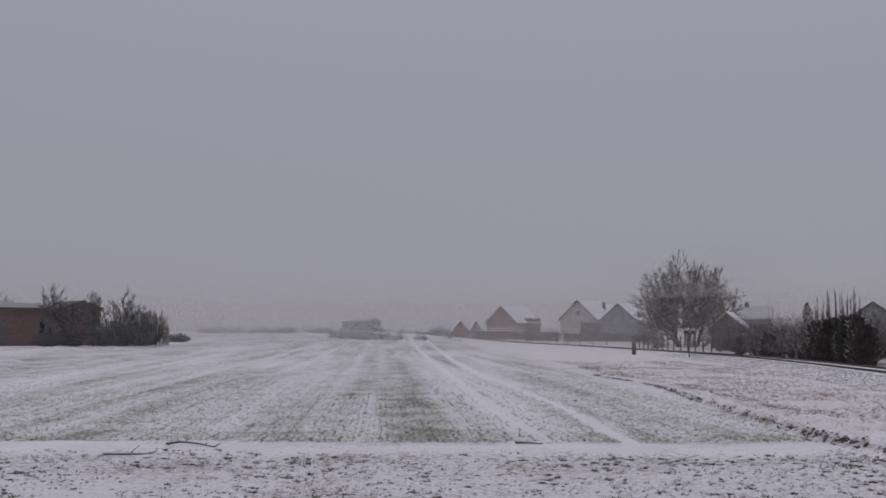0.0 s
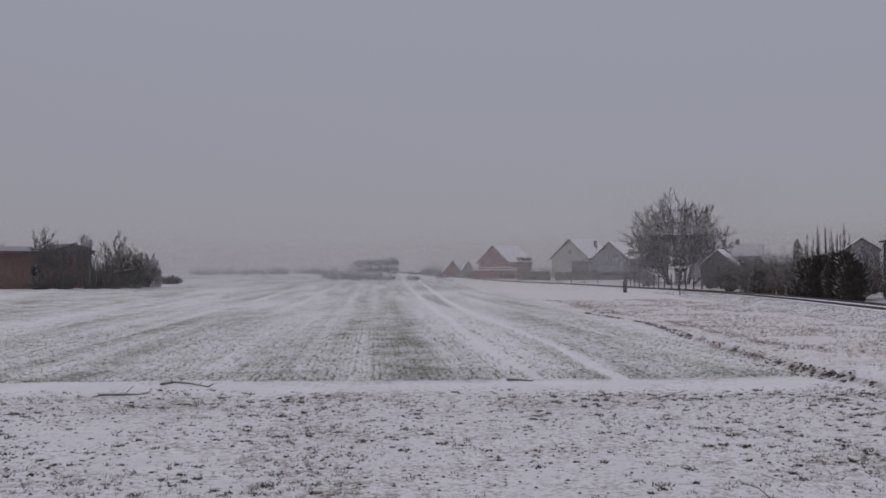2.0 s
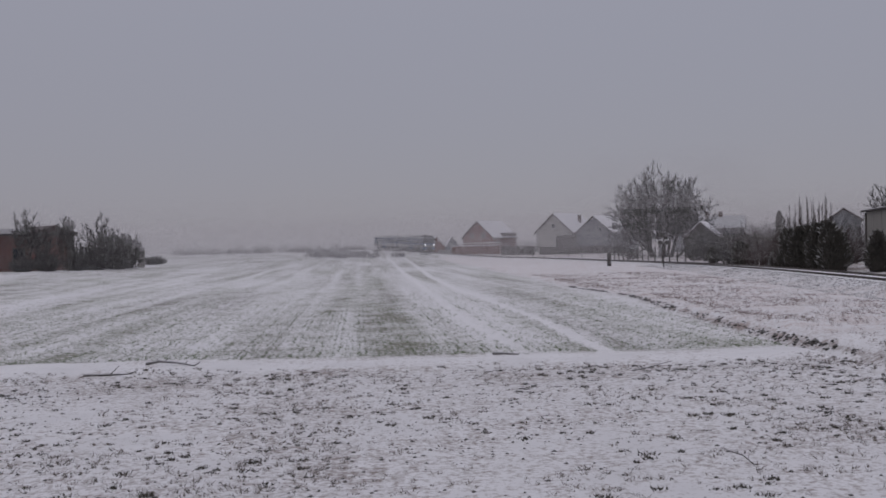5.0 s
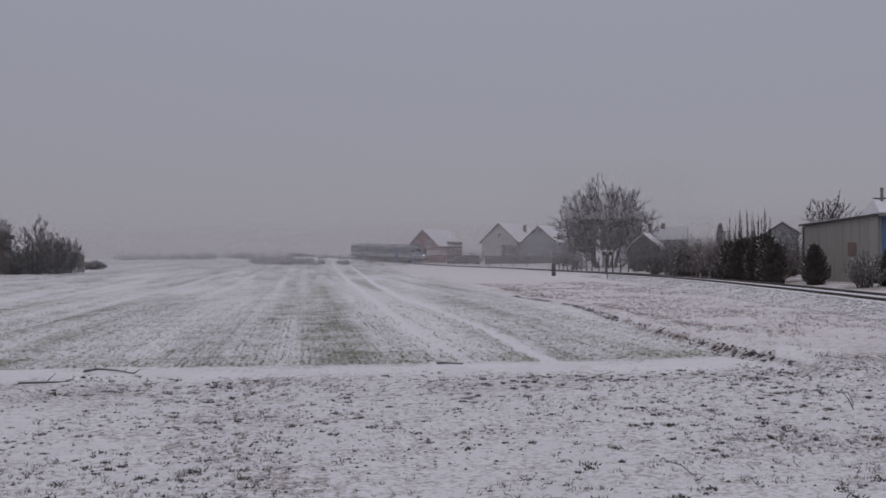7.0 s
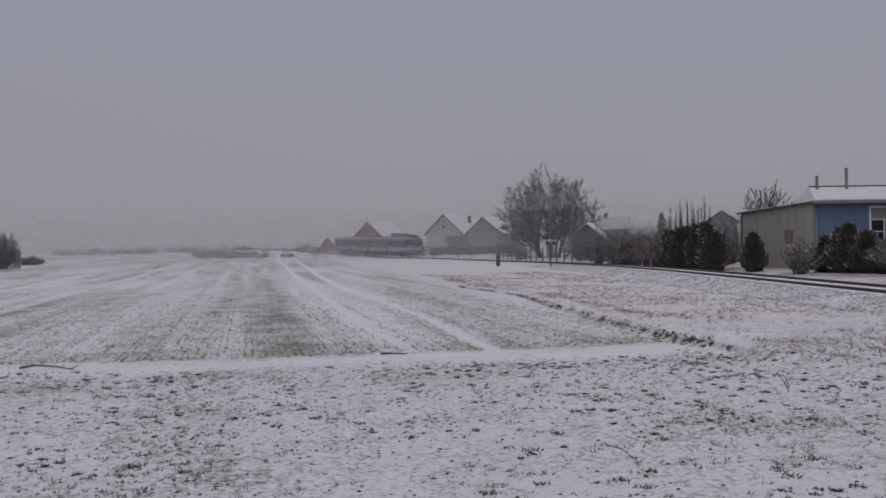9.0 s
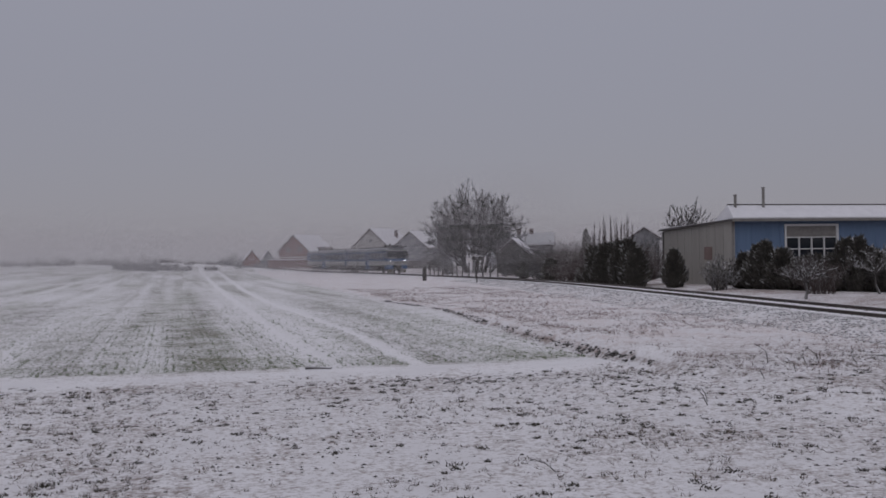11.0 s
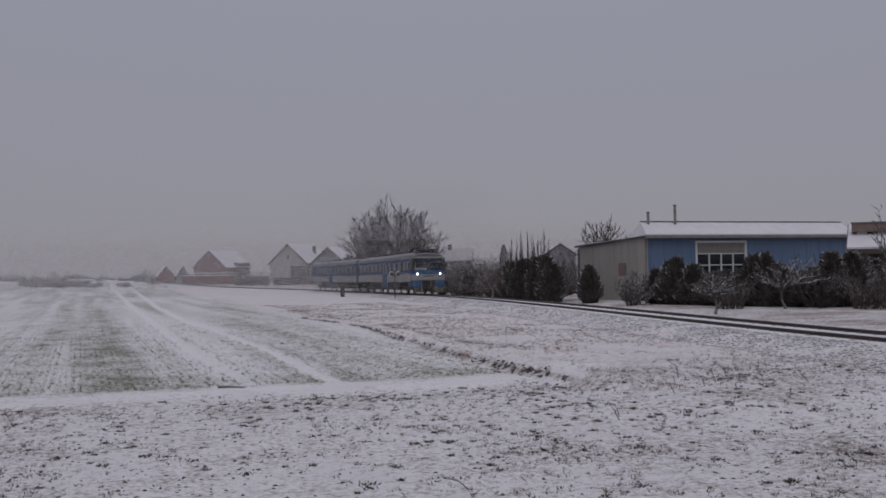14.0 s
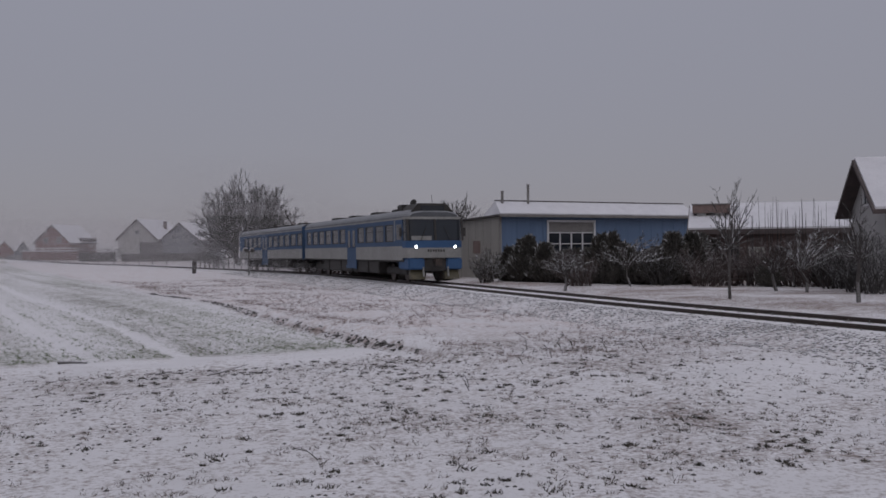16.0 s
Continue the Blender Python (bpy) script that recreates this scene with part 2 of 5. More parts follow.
def waves(x, y, seed, size, octaves=3):
    """Smooth value noise on arrays, about -1 to 1."""
    out, amp = np.zeros(np.broadcast(x, y).shape), 1.0
    for o in range(octaves):
        u, w = x / size + 17.3 * seed + o * 5.1, y / size + 9.7 * seed - o * 3.3
        iu, iw = np.floor(u).astype(int), np.floor(w).astype(int)
        fu, fw = u - iu, w - iw
        fu, fw = fu * fu * (3 - 2 * fu), fw * fw * (3 - 2 * fw)

        def h(a, b):
            k = (a * 374761393 + b * 668265263 + (seed * 7 + o) * 974711) & 0x7FFFFFFF
            k = ((k ^ (k >> 13)) * 1274126177) & 0x7FFFFFFF
            return ((k ^ (k >> 16)) & 0xFFFF) / 32767.5 - 1
        out = out + amp * ((h(iu, iw) * (1 - fu) + h(iu + 1, iw) * fu) * (1 - fw) + (h(iu, iw + 1) * (1 - fu) + h(iu + 1, iw + 1) * fu) * fw)
        amp, size = amp * 0.5, size * 0.5
    return out / 1.6


def tractor(y, k):
    """x of the two wheel lines of the tractor's lane."""
    at = (10, 19, 28, 40, 53, 76, 150, 300)
    return np.interp(y, at, (3.9, 3.75, 3.5, 2.75, 1.75, 0.7, -1.4, -6.0) if k else (2.6, 2.15, 1.45, 0.85, 0.2, -0.98, -4.1, -10.5))


def field_edge(y):
    """x of the field's edge along the verge: a shallow ditch."""
    return 7.75 + 0.4 * step(24, 36, y) - 0.9 * step(38, 54, y) + 0.12 * np.sin(y * 0.35) * step(20, 40, y) - 1.0 * step(60, 82, y) - 2.2 * step(82, 150, y)


def headland(x):
    """y of the field's near edge."""
    return 19.6 + 0.035 * (-x) + 0.12 * np.sin(x * 0.9) + 0.5 * step(4, 9, x)


def lie(x, y):
    """Height, snow cover, green growth and dry grass at places of the ground."""
    x, y = np.broadcast_arrays(np.asarray(x, float), np.asarray(y, float))
    e, hl = field_edge(y), headland(x)
    inside = step(0.0, 0.5, y - hl) * step(-0.25, 0.25, e - x)
    verge = step(-0.1, 0.9, x - e) * step(9, 15, y)
    tx = track_x(np.clip(y, -40, 420))
    off = x - tx
    z = 0.9 * step(10, 34, -x) * step(30, 75, y) + 0.7 * step(190, 340, y) + 0.2 * step(2, 6, off) * step(0, 30, y)
    z = z + 0.03 * waves(x, y, 3, 6.0) + 0.018 * waves(x, y, 4, 0.9) * (1 - 0.4 * inside)
    z = z + 0.16 * verge * (1 - 0.7 * step(22, 42, y)) * (1 - step(90, 130, y))
    # ditch along the verge
    gully = np.exp(-((x - e - 0.05) / 0.24) ** 2) * step(16.0, 19, y) * (1 - step(48, 85, y))
    z = z - 0.17 * gully * (1 - 0.85 * step(26, 44, y)) + 0.10 * (1 - 0.6 * step(24, 42, y)) * np.exp(-((x - e - 0.85) / 0.4) ** 2) * step(14.5, 18, y) * (1 - step(75, 115, y)) * (0.5 + 0.8 * waves(x, y, 8, 1.2))
    # bank of the line
    crest = rail_z(y) - 0.10
    w = np.abs(off) + 0.12 * waves(x, y, 9, 1.5)
    bank = 1 - step(1.55, 3.3, w)
    z = z * (1 - bank) + crest * bank
    # rows of the field
    along = x + 0.065 * y
    rows = waves(along, y * 0.03, 5, 0.55, 2)
    z = z + inside * 0.02 * np.sin(along * 2 * math.pi / 0.5)
    cover = 0.64 + 0.08 * waves(x, y, 6, 3.0) + 0.2 * np.exp(-((x - 11.5) / 3.2) ** 2 - ((y - 11.8) / 1.6) ** 2)
    cover = cover * (1 - inside) + inside * (0.59 + 0.14 * rows + 0.15 * waves(along, y * 0.08, 12, 2.2) - 0.04 * step(30, 80, y))
    for k, wd in ((0, 0.19), (1, 0.22)):
        lane = np.exp(-((x - tractor(y, k) + 0.05 * waves(x, y, 21 + k, 4.0)) / wd) ** 4) * inside
        z = z - 0.035 * lane
        cover = cover * (1 - lane) + 0.82 * lane
    # further old lanes, faint
    for k in (-1.6, -5.2, -8.8, -13.0):
        lane = np.exp(-((along - k - 0.2 * waves(x, y, 31, 20.0)) / 0.3) ** 4) * inside * 0.2
        cover = cover * (1 - lane) + 0.98 * lane
    green = inside * np.clip(0.55 + 0.4 * waves(along, y * 0.12, 14, 1.6) + 0.25 * rows, 0, 1)
    patch = np.exp(-((along - 1.05) / 1.0) ** 2) * (1 - step(26, 42, y)) * inside
    near = inside * (1 - step(1.2, 3.4, y - hl))
    cover = cover - 0.10 * patch * (1 + 0.8 * waves(along, y * 0.25, 33, 0.5)) - 0.10 * near * (1 - np.exp(-((x - 3.7) / 0.3) ** 4))
    green = np.clip(green + 0.12 * patch, 0, 0.85)
    # smooth drift along the near edge
    drift = np.exp(-((y - hl + 1.05 + 0.4 * waves(x, y, 15, 1.8)) / (1.0 + 0.35 * waves(x, y, 34, 2.7))) ** 4) * (1 - step(8.0, 10.5, x))
    cover = cover + 0.20 * drift * (1 - inside) * np.clip(0.8 + 0.7 * waves(x, y, 36, 1.3), 0, 1.2)
    z = z + 0.05 * drift
    rough = (1 - step(-2.4, -1.3, y - hl)) * (1 - verge)
    cover = cover - 0.10 * rough * np.clip(waves(x, y, 16, 1.6) + 0.3, 0, 1)
    cover = cover - verge * (0.10 + 0.10 * waves(x, y * 0.35, 17, 0.9)) * (1 - bank)
    cover = np.maximum(cover, 0.575 * verge) - 0.6 * np.exp(-((x - e - 0.26) / 0.07) ** 2) * step(16.5, 19, y) * (1 - 0.8 * step(25, 42, y)) * (1 - step(45, 70, y)) * np.clip(0.55 + 0.9 * waves(x, y, 18, 0.7), 0, 1)
    dry = np.clip(0.30 * (1 - inside) + 0.95 * verge * step(17, 24, y) * (0.85 + 0.3 * waves(x, y, 19, 4.0)) * (1 - 0.85 * step(-2.5, 1.0, off)), 0, 1) * (1 - bank)
    bed = 1 - step(1.1, 1.4, np.abs(off))
    cover = cover * (1 - bank) + bank * (0.60 + 0.12 * waves(x, y, 20, 1.0) + 0.18 * bed)
    beyond = step(3.4, 5, off) * (1 - inside)
    cover = cover * (1 - beyond) + beyond * (0.44 + 0.2 * waves(x, y, 35, 2.5))
    return z, np.clip(cover, 0, 1.2), green, dry


def ground_z(x, y):
    return float(lie(np.array([x]), np.array([y]))[0][0])


def axis_lines(lo, fine0, fine1, hi, fine, grow=1.12):
    mid = list(np.arange(fine0, fine1 + 1e-6, fine))
    a, s, left = fine0, fine, []
    while a > lo:
        s = min(s * grow, 120)
        a -= s
        left.append(a)
    a, s, right = fine1, fine, []
    while a < hi:
        s = min(s * grow, 120)
        a += s
        right.append(a)
    return np.array(left[::-1] + mid + right)


def build_ground():
    xs, ys = axis_lines(-1800, -14, 21, 1800, 0.19, 1.06), axis_lines(-600, 7, 28, 2600, 0.16, 1.028)
    gx, gy = np.meshgrid(xs, ys)
    z, cover, green, dry = lie(gx, gy)
    nx, ny = len(xs), len(ys)
    v = np.stack([gx.ravel(), gy.ravel(), z.ravel()], 1)
    i = (np.arange(ny - 1)[:, None] * nx + np.arange(nx - 1)[None]).ravel()
    f = np.stack([i, i + 1, i + nx + 1, i + nx], 1)
    me = bpy.data.meshes.new("ground")
    me.vertices.add(len(v))
    me.vertices.foreach_set("co", v.ravel())
    me.loops.add(f.size)
    me.loops.foreach_set("vertex_index", f.ravel().astype(np.int32))
    me.polygons.add(len(f))
    me.polygons.foreach_set("loop_start", (np.arange(len(f)) * 4).astype(np.int32))
    for nm, val in (("cover", cover), ("growth", green), ("dry", dry)):
        me.attributes.new(nm, "FLOAT", "POINT").data.foreach_set("value", val.ravel().astype(np.float32))
    me.update(calc_edges=True)
    me.shade_smooth()
    me.materials.append(GROUND)
    tagged(new("ground", me), "snow-dusted winter field with rough grass verge and ditch", "ground", kind="structure")


build_ground()


# ---------------------------------------------------------------- railway line
def line_points(y0, y1, stepm):
    ys = np.arange(y0, y1 + 1e-6, stepm)
    xs = track_x(ys)
    return [Vector((float(x), float(y), float(rail_z(y)))) for x, y in zip(xs, ys)]


def build_track():
    line = thing("railway_track", pose(0, 0, 0), "single railway line with dark rails, sleepers buried in snow", "railway track", kind="structure")
    pts = line_points(-40, 420, 2.0)
    prof = [(-0.07, -0.155), (0.07, -0.155), (0.07, -0.14), (0.012, -0.12), (0.012, -0.04), (0.036, -0.028), (0.036, 0.0), (-0.036, 0.0), (-0.036, -0.028), (-0.012, -0.04), (-0.012, -0.12), (-0.07, -0.14)]
    for side in (-1, 1):
        g, n = Geo(), len(prof)
        vs, fs = [], []
        for i, p in enumerate(pts):
            d = (pts[min(i + 1, len(pts) - 1)] - pts[max(i - 1, 0)]).normalized()
            r = Vector((d.y, -d.x, 0)).normalized()
            c = p + r * side * 0.7525
            vs += [c + r * u + Vector((0, 0, w)) for u, w in prof]
            if i:
                fs += [((i - 1) * n + k, (i - 1) * n + (k + 1) % n, i * n + (k + 1) % n, i * n + k) for k in range(n)]
        part("rail", g.add(vs, fs), STEEL, line)
    # sleepers with their chairs, nearest stretch as pieces
    sl = Geo().box(-1.25, -0.12, -0.30, 1.25, 0.12, -0.155)
    for s in (-0.7525, 0.7525):
        for q in (-0.15, 0.15):
            sl.box(s + q - 0.05, -0.08, -0.156, s + q + 0.05, 0.08, -0.10)
            sl.tube((s + q, 0, -0.10), (s + q, 0, -0.055), 0.022, 0.018, 6)
    me = sl.mesh("sleeper", SLEEPER)
    rng = random.Random(5)
    for p, q in zip(line_points(4, 120, 0.62), line_points(4.3, 120.3, 0.62)):
        d = (q - p).normalized()
        ob = new("sleeper", me)
        ob.parent = line
        ob.matrix_basis = Matrix.Translation(p + Vector((0, 0, rng.uniform(-0.012, 0.012)))) @ pose(0, 0, 0, 0, 0, math.degrees(math.atan2(-d.x, d.y)) + rng.uniform(-0.8, 0.8))


build_track()


# ---------------------------------------------------------------- the diesel railcars
CAR_LEN, CAR_W = 23.4, 2.88
H = CAR_W / 2


def side_panel(g, x0, x1, z0, z1, side, holes=(), thick=0.05, out=0.0):
    """A side wall from x0 to x1 with openings (x0, x1) of full window height given as (xa, xb, za, zb)."""
    ya, yb = sorted((side * (H + out), side * (H + out - thick)))
    cuts = sorted(holes)
    x = x0
    for xa, xb, za, zb in cuts:
        g.box(x, ya, z0, xa, yb, z1)
        g.box(xa, ya, z0, xb, yb, za)
        g.box(xa, ya, zb, xb, yb, z1)
        x = xb
    g.box(x, ya, z0, x1, yb, z1)


def build_car(lead):
    """One railcar; x points forward from the middle, z from the rails' heads."""
    car = thing("railcar", pose(0, 0, 0), "blue and cream diesel railcar with lit headlamps" if lead else "trailing blue and cream diesel railcar", "railcar", "two coupled railcars")
    L = CAR_LEN / 2
    f = L - 0.75  # the side walls end here, the nose begins
    wins = [(-11.0, -9.7), (-9.2, -7.7), (-7.3, -5.8), (-5.4, -3.9), (-3.5, -2.0), (-1.6, -0.3), (2.6, 3.9), (4.3, 5.8), (6.2, 7.7), (8.1, 9.4)]
    doors = [(0.1, 2.2)]
    if not lead:  # the trailing car runs the other way round
        wins = [(-b, -a) for a, b in wins[::-1]]
        doors = [(-b, -a) for a, b in doors]
    for side in (-1, 1):
        holes = [(a, b, 2.0, 2.78) for a, b in wins]
        hd = [(a, b, 1.05, 2.9) for a, b in doors]
        up, lo = Geo(), Geo()
        side_panel(up, -L, f, 1.74, 3.02, side, [(a, b, max(za, 1.7401), zb) for a, b, za, zb in holes + hd])
        side_panel(lo, -L, f, 1.06, 1.74, side, [(a, b, 1.0601, 1.7399) for a, b in doors])
        part("side_wall", up, TRAIN_BLUE, car, "blue upper side wall", weld=True)
        part("side_band", lo, TRAIN_PALE, car, "cream lower side wall", weld=True)
        st = Geo().box(-L, side * H - 0.012, 3.02, f, side * H + 0.012, 3.09)
        part("trim_line", st, TRAIN_PALE, car, "pale line below the roof")
        for a, b in wins:
            y = side * (H - 0.035)
            w = part("window", box(a - 0.0, y - 0.012, 2.0, b, y + 0.012, 2.78), GLASS, car, "dark side window")
            fr = Geo()
            yo0, yo1 = sorted((side * (H - 0.01), side * (H + 0.012)))
            for q in ((a - 0.04, 1.96, a, 2.82), (b, 1.96, b + 0.04, 2.82), (a, 1.96, b, 2.0), (a, 2.78, b, 2.82), (a, 2.5, b, 2.525)):
                fr.box(q[0], yo0, q[1], q[2], yo1, q[3])
            part("window_frame", fr, TRAIN_DARK, w)
        for a, b in doors:
            mid = (a + b) / 2
            y0, y1 = sorted((side * (H - 0.06), side * (H - 0.02)))
            for xa, xb in ((a, mid - 0.015), (mid + 0.015, b)):
                d = part("door", box(xa, y0, 0.72, xb, y1, 2.88), TRAIN_BLUE, car, "blue folding door")
                yg = side * (H - 0.012)
                part("door_window", box(xa + 0.25, yg - 0.012, 1.75, xb - 0.25, yg + 0.012, 2.7), GLASS, d)
    # vestibule skirts under the doors, side steps
    for a, b in doors:
        for side in (-1, 1):
            y0, y1 = sorted((side * (H - 0.02), side * (H + 0.01)))
            part("door_step", box(a - 0.1, y0, 0.55, b + 0.1, y1, 0.72), TRAIN_BLUE, car)
    # roof
    prof = [(-H, 3.06)] + [(-H * math.cos(t) ** 0.55, 3.06 + 0.5 * math.sin(t)) for t in np.linspace(0.25, math.pi / 2, 7)]
    prof += [(-u, w) for u, w in prof[::-1][1:]]
    part("roof", Geo().prism(prof[::-1], "x", -L, f), TRAIN_ROOF, car, "curved grey roof with a dusting of snow")
    for i, (x, ln) in enumerate(((-7.5, 1.6), (-3.0, 1.1), (2.0, 1.4), (6.2, 1.0))):
        part("roof_vent", box(x, -0.55, 3.5, x + ln, 0.55, 3.68), TRAIN_DARK, car, "dark roof vent", bevel=0.04)
    # floor, underframe, equipment boxes
    part("floor", box(-L + 0.03, -H + 0.06, 0.98, f, H - 0.06, 1.06), TRAIN_DARK, car)
    for x, ln in ((-6.4, 1.4), (-4.8, 2.9), (-1.7, 2.6), (1.1, 3.2), (4.5, 1.9)):
        for side in (-1, 1):
            y0, y1 = sorted((side * 0.65, side * (H - 0.12)))
            part("equipment_box", box(x, y0, 0.36, x + ln, y1, 0.98), TRAIN_DARK, car, bevel=0.04)
    # bogies with wheels
    for bx in (-8.6, 8.6):
        bg = part("bogie", box(bx - 1.7, -1.0, 0.45, bx + 1.7, 1.0, 0.72), TRAIN_DARK, car, "dark bogie", bevel=0.05)
        for wx in (-1.2, 1.2):
            for s in (-1, 1):
                ring = [(bx + wx + 0.44 * math.cos(a), 0.44 + 0.44 * math.sin(a)) for a in np.linspace(0, 2 * math.pi, 25)[:-1]]
                y0, y1 = sorted((s * 0.69, s * 0.82))
                g = Geo()
                n = len(ring)
                g.add([(x, y0, z) for x, z in ring] + [(x, y1, z) for x, z in ring], [tuple(range(n))[::-1], tuple(range(n, 2 * n))] + [(i, (i + 1) % n, n + (i + 1) % n, n + i) for i in range(n)])
                part("wheel", g, STEEL, bg)
        for s in (-1, 1):
            y0, y1 = sorted((s * 0.86, s * 1.02))
            part("side_frame", box(bx - 1.75, y0, 0.36, bx + 1.75, y1, 0.62), TRAIN_DARK, bg, bevel=0.04)
    # rear end wall and gangway
    part("end_wall", box(-L - 0.04, -H + 0.02, 1.0, -L, H - 0.02, 3.3), TRAIN_BLUE, car)
    part("gangway", box(-L - 0.35, -0.6, 1.1, -L - 0.04, 0.6, 3.1), TRAIN_DARK, car, "black rubber gangway")
    if not lead:
        part("end_wall", box(f, -H + 0.02, 1.0, f + 0.06, H - 0.02, 3.3), TRAIN_BLUE, car)
        part("gangway", box(f + 0.06, -0.6, 1.1, L + 0.2, 0.6, 3.1), TRAIN_DARK, car, "black rubber gangway")
        return car
    # nose: slightly raked front with wide windscreen
    def front_x(z):
        return L - 0.10 * max(0.0, z - 1.7) ** 1.3 - 0.05 * max(0.0, 1.2 - z)
    def band(z0, z1, inset=0.0, n=14):
        g = Geo()
        rows_ = []
        for z in (z0, z1):
            fx = front_x(z) - inset
            pts = [(f - 0.002, -H + inset, z)]
            for a in np.linspace(-90, 90, n):
                c, s_ = math.cos(radians(a)), math.sin(radians(a))
                pts.append((f + (fx - f) * abs(c) ** 0.35, (H - inset) * math.copysign(abs(s_) ** 0.45, s_), z))
            pts.append((f - 0.002, H - inset, z))
            rows_.append(pts)
        m = len(rows_[0])
        return g.add(rows_[0] + rows_[1], [tuple(range(m))[::-1], tuple(range(m, 2 * m))] + [(i, (i + 1) % m, m + (i + 1) % m, m + i) for i in range(m)])
    nose = part("nose", band(1.18, 1.66), TRAIN_PALE, car, "cream front band")
    part("front_panel", band(1.66, 2.0), TRAIN_BRIGHT, car, "blue panel below the windscreen")
    ws = part("windscreen", band(2.0, 3.02, 0.03), GLASS, car, "wide dark windscreen")
    for y in (-H + 0.02, -0.05, H - 0.12):
        a, b = front_x(2.0) - 0.05, front_x(3.02) - 0.05
        g = Geo().add([(a, y, 2.0), (a + 0.06, y, 2.0), (a + 0.06, y + 0.1, 2.0), (a, y + 0.1, 2.0), (b, y, 3.02), (b + 0.06, y, 3.02), (b + 0.06, y + 0.1, 3.02), (b, y + 0.1, 3.02)],
                      [(0, 3, 2, 1), (4, 5, 6, 7), (0, 1, 5, 4), (1, 2, 6, 5), (2, 3, 7, 6), (3, 0, 4, 7)])
        part("windscreen_pillar", g, TRAIN_DARK, ws)
    a = front_x(2.15) - 0.02
    part("sun_board", box(a - 0.02, -1.2, 2.02, a + 0.008, -0.2, 2.22), TRAIN_PALE, ws, "pale board behind the windscreen")
    for y in (-0.75, 0.75):
        part("wiper", Geo().tube((front_x(2.0) + 0.03, y, 2.0), (front_x(2.6) + 0.02, y * 0.6, 2.65), 0.015, 0.012, 5), TRAIN_DARK, ws)
    part("roof_brow", band(3.02, 3.14), TRAIN_PALE, car, "pale brow above the windscreen")
    g = Geo()
    n = len(prof)
    shrunk = [(u * 0.86, 3.10 + (w - 3.06) * 0.55) for u, w in prof]
    x1 = front_x(3.14) - 0.12
    g.add([(f, u, w) for u, w in prof] + [(x1, u, w) for u, w in shrunk], [tuple(range(n)), tuple(range(n, 2 * n))[::-1]] + [(i, (i + 1) % n, n + (i + 1) % n, n + i) for i in range(n)])
    part("roof_front", g, TRAIN_ROOF, car)
    # destination box with sloping cheeks on the roof's front
    g = Geo().prism([(-1.12, 3.32), (1.12, 3.32), (0.72, 3.80), (-0.72, 3.80)], "x", f - 1.5, f + 0.28)
    part("destination_box", g, TRAIN_DARK, car, "black destination box on the roof", bevel=0.04)
    part("display", box(f + 0.275, -0.6, 3.44, f + 0.295, 0.6, 3.68), GLASS, car)
    g = Geo().tube((f - 1.9, -0.35, 3.5), (f - 1.9, -0.35, 3.92), 0.05, 0.05, 8).tube((f - 1.9, -0.35, 3.92), (f - 1.5, -0.35, 3.95), 0.09, 0.14, 8)
    part("horn", g, TRAIN_DARK, car)
    part("antenna", Geo().tube((f - 0.9, 0.4, 3.78), (f - 1.0, 0.4, 4.25), 0.015, 0.01, 5), TRAIN_DARK, car)
    part("cooler", box(f - 2.9, -0.8, 3.5, f - 2.1, 0.8, 3.84), TRAIN_DARK, car, "dark cooler on the roof", bevel=0.05)
    # headlamps
    for y in (-0.98, 0.98):
        hx = front_x(1.68) - 0.06
        ring = part("lamp_housing", Geo().tube((hx - 0.1, y, 1.70), (hx + 0.03, y, 1.70), 0.12, 0.11, 20), TRAIN_DARK, car)
        part("lamp", Geo().tube((hx + 0.028, y, 1.70), (hx + 0.05, y, 1.70), 0.065, 0.06, 20), HEADLAMP, ring, "lit white headlamp")
        part("tail_lamp", Geo().tube((hx - 0.1, y * 1.0, 1.40), (hx + 0.02, y * 1.0, 1.40), 0.07, 0.06, 14), TRAIN_DARK, car)
    for k in range(7):  # unreadable lettering on the cream band
        part("lettering", box(front_x(1.5) - 0.01, -0.42 + 0.13 * k, 1.46, front_x(1.5) + 0.006, -0.34 + 0.13 * k, 1.58), TRAIN_DARK, car)
    # mirrors
    for s in (-1, 1):
        g = Geo().tube((f + 0.2, s * (H - 0.05), 2.4), (f + 0.3, s * (H + 0.2), 2.4), 0.02, 0.02, 6)
        g.box(f + 0.27, min(s * (H + 0.12), s * (H + 0.24)), 2.2, f + 0.33, max(s * (H + 0.12), s * (H + 0.24)), 2.62)
        part("mirror", g, TRAIN_DARK, car)
    # cab side: small window with pale pillar
    for s in (-1, 1):
        y0, y1 = sorted((s * (H - 0.01), s * (H + 0.008)))
        part("cab_pillar", box(9.6, y0, 2.0, 9.75, y1, 3.0), TRAIN_PALE, car, "pale bar before the cab door")
        cd = part("cab_window", box(9.95, y0, 2.05, 10.8, y1, 2.8), GLASS, car)
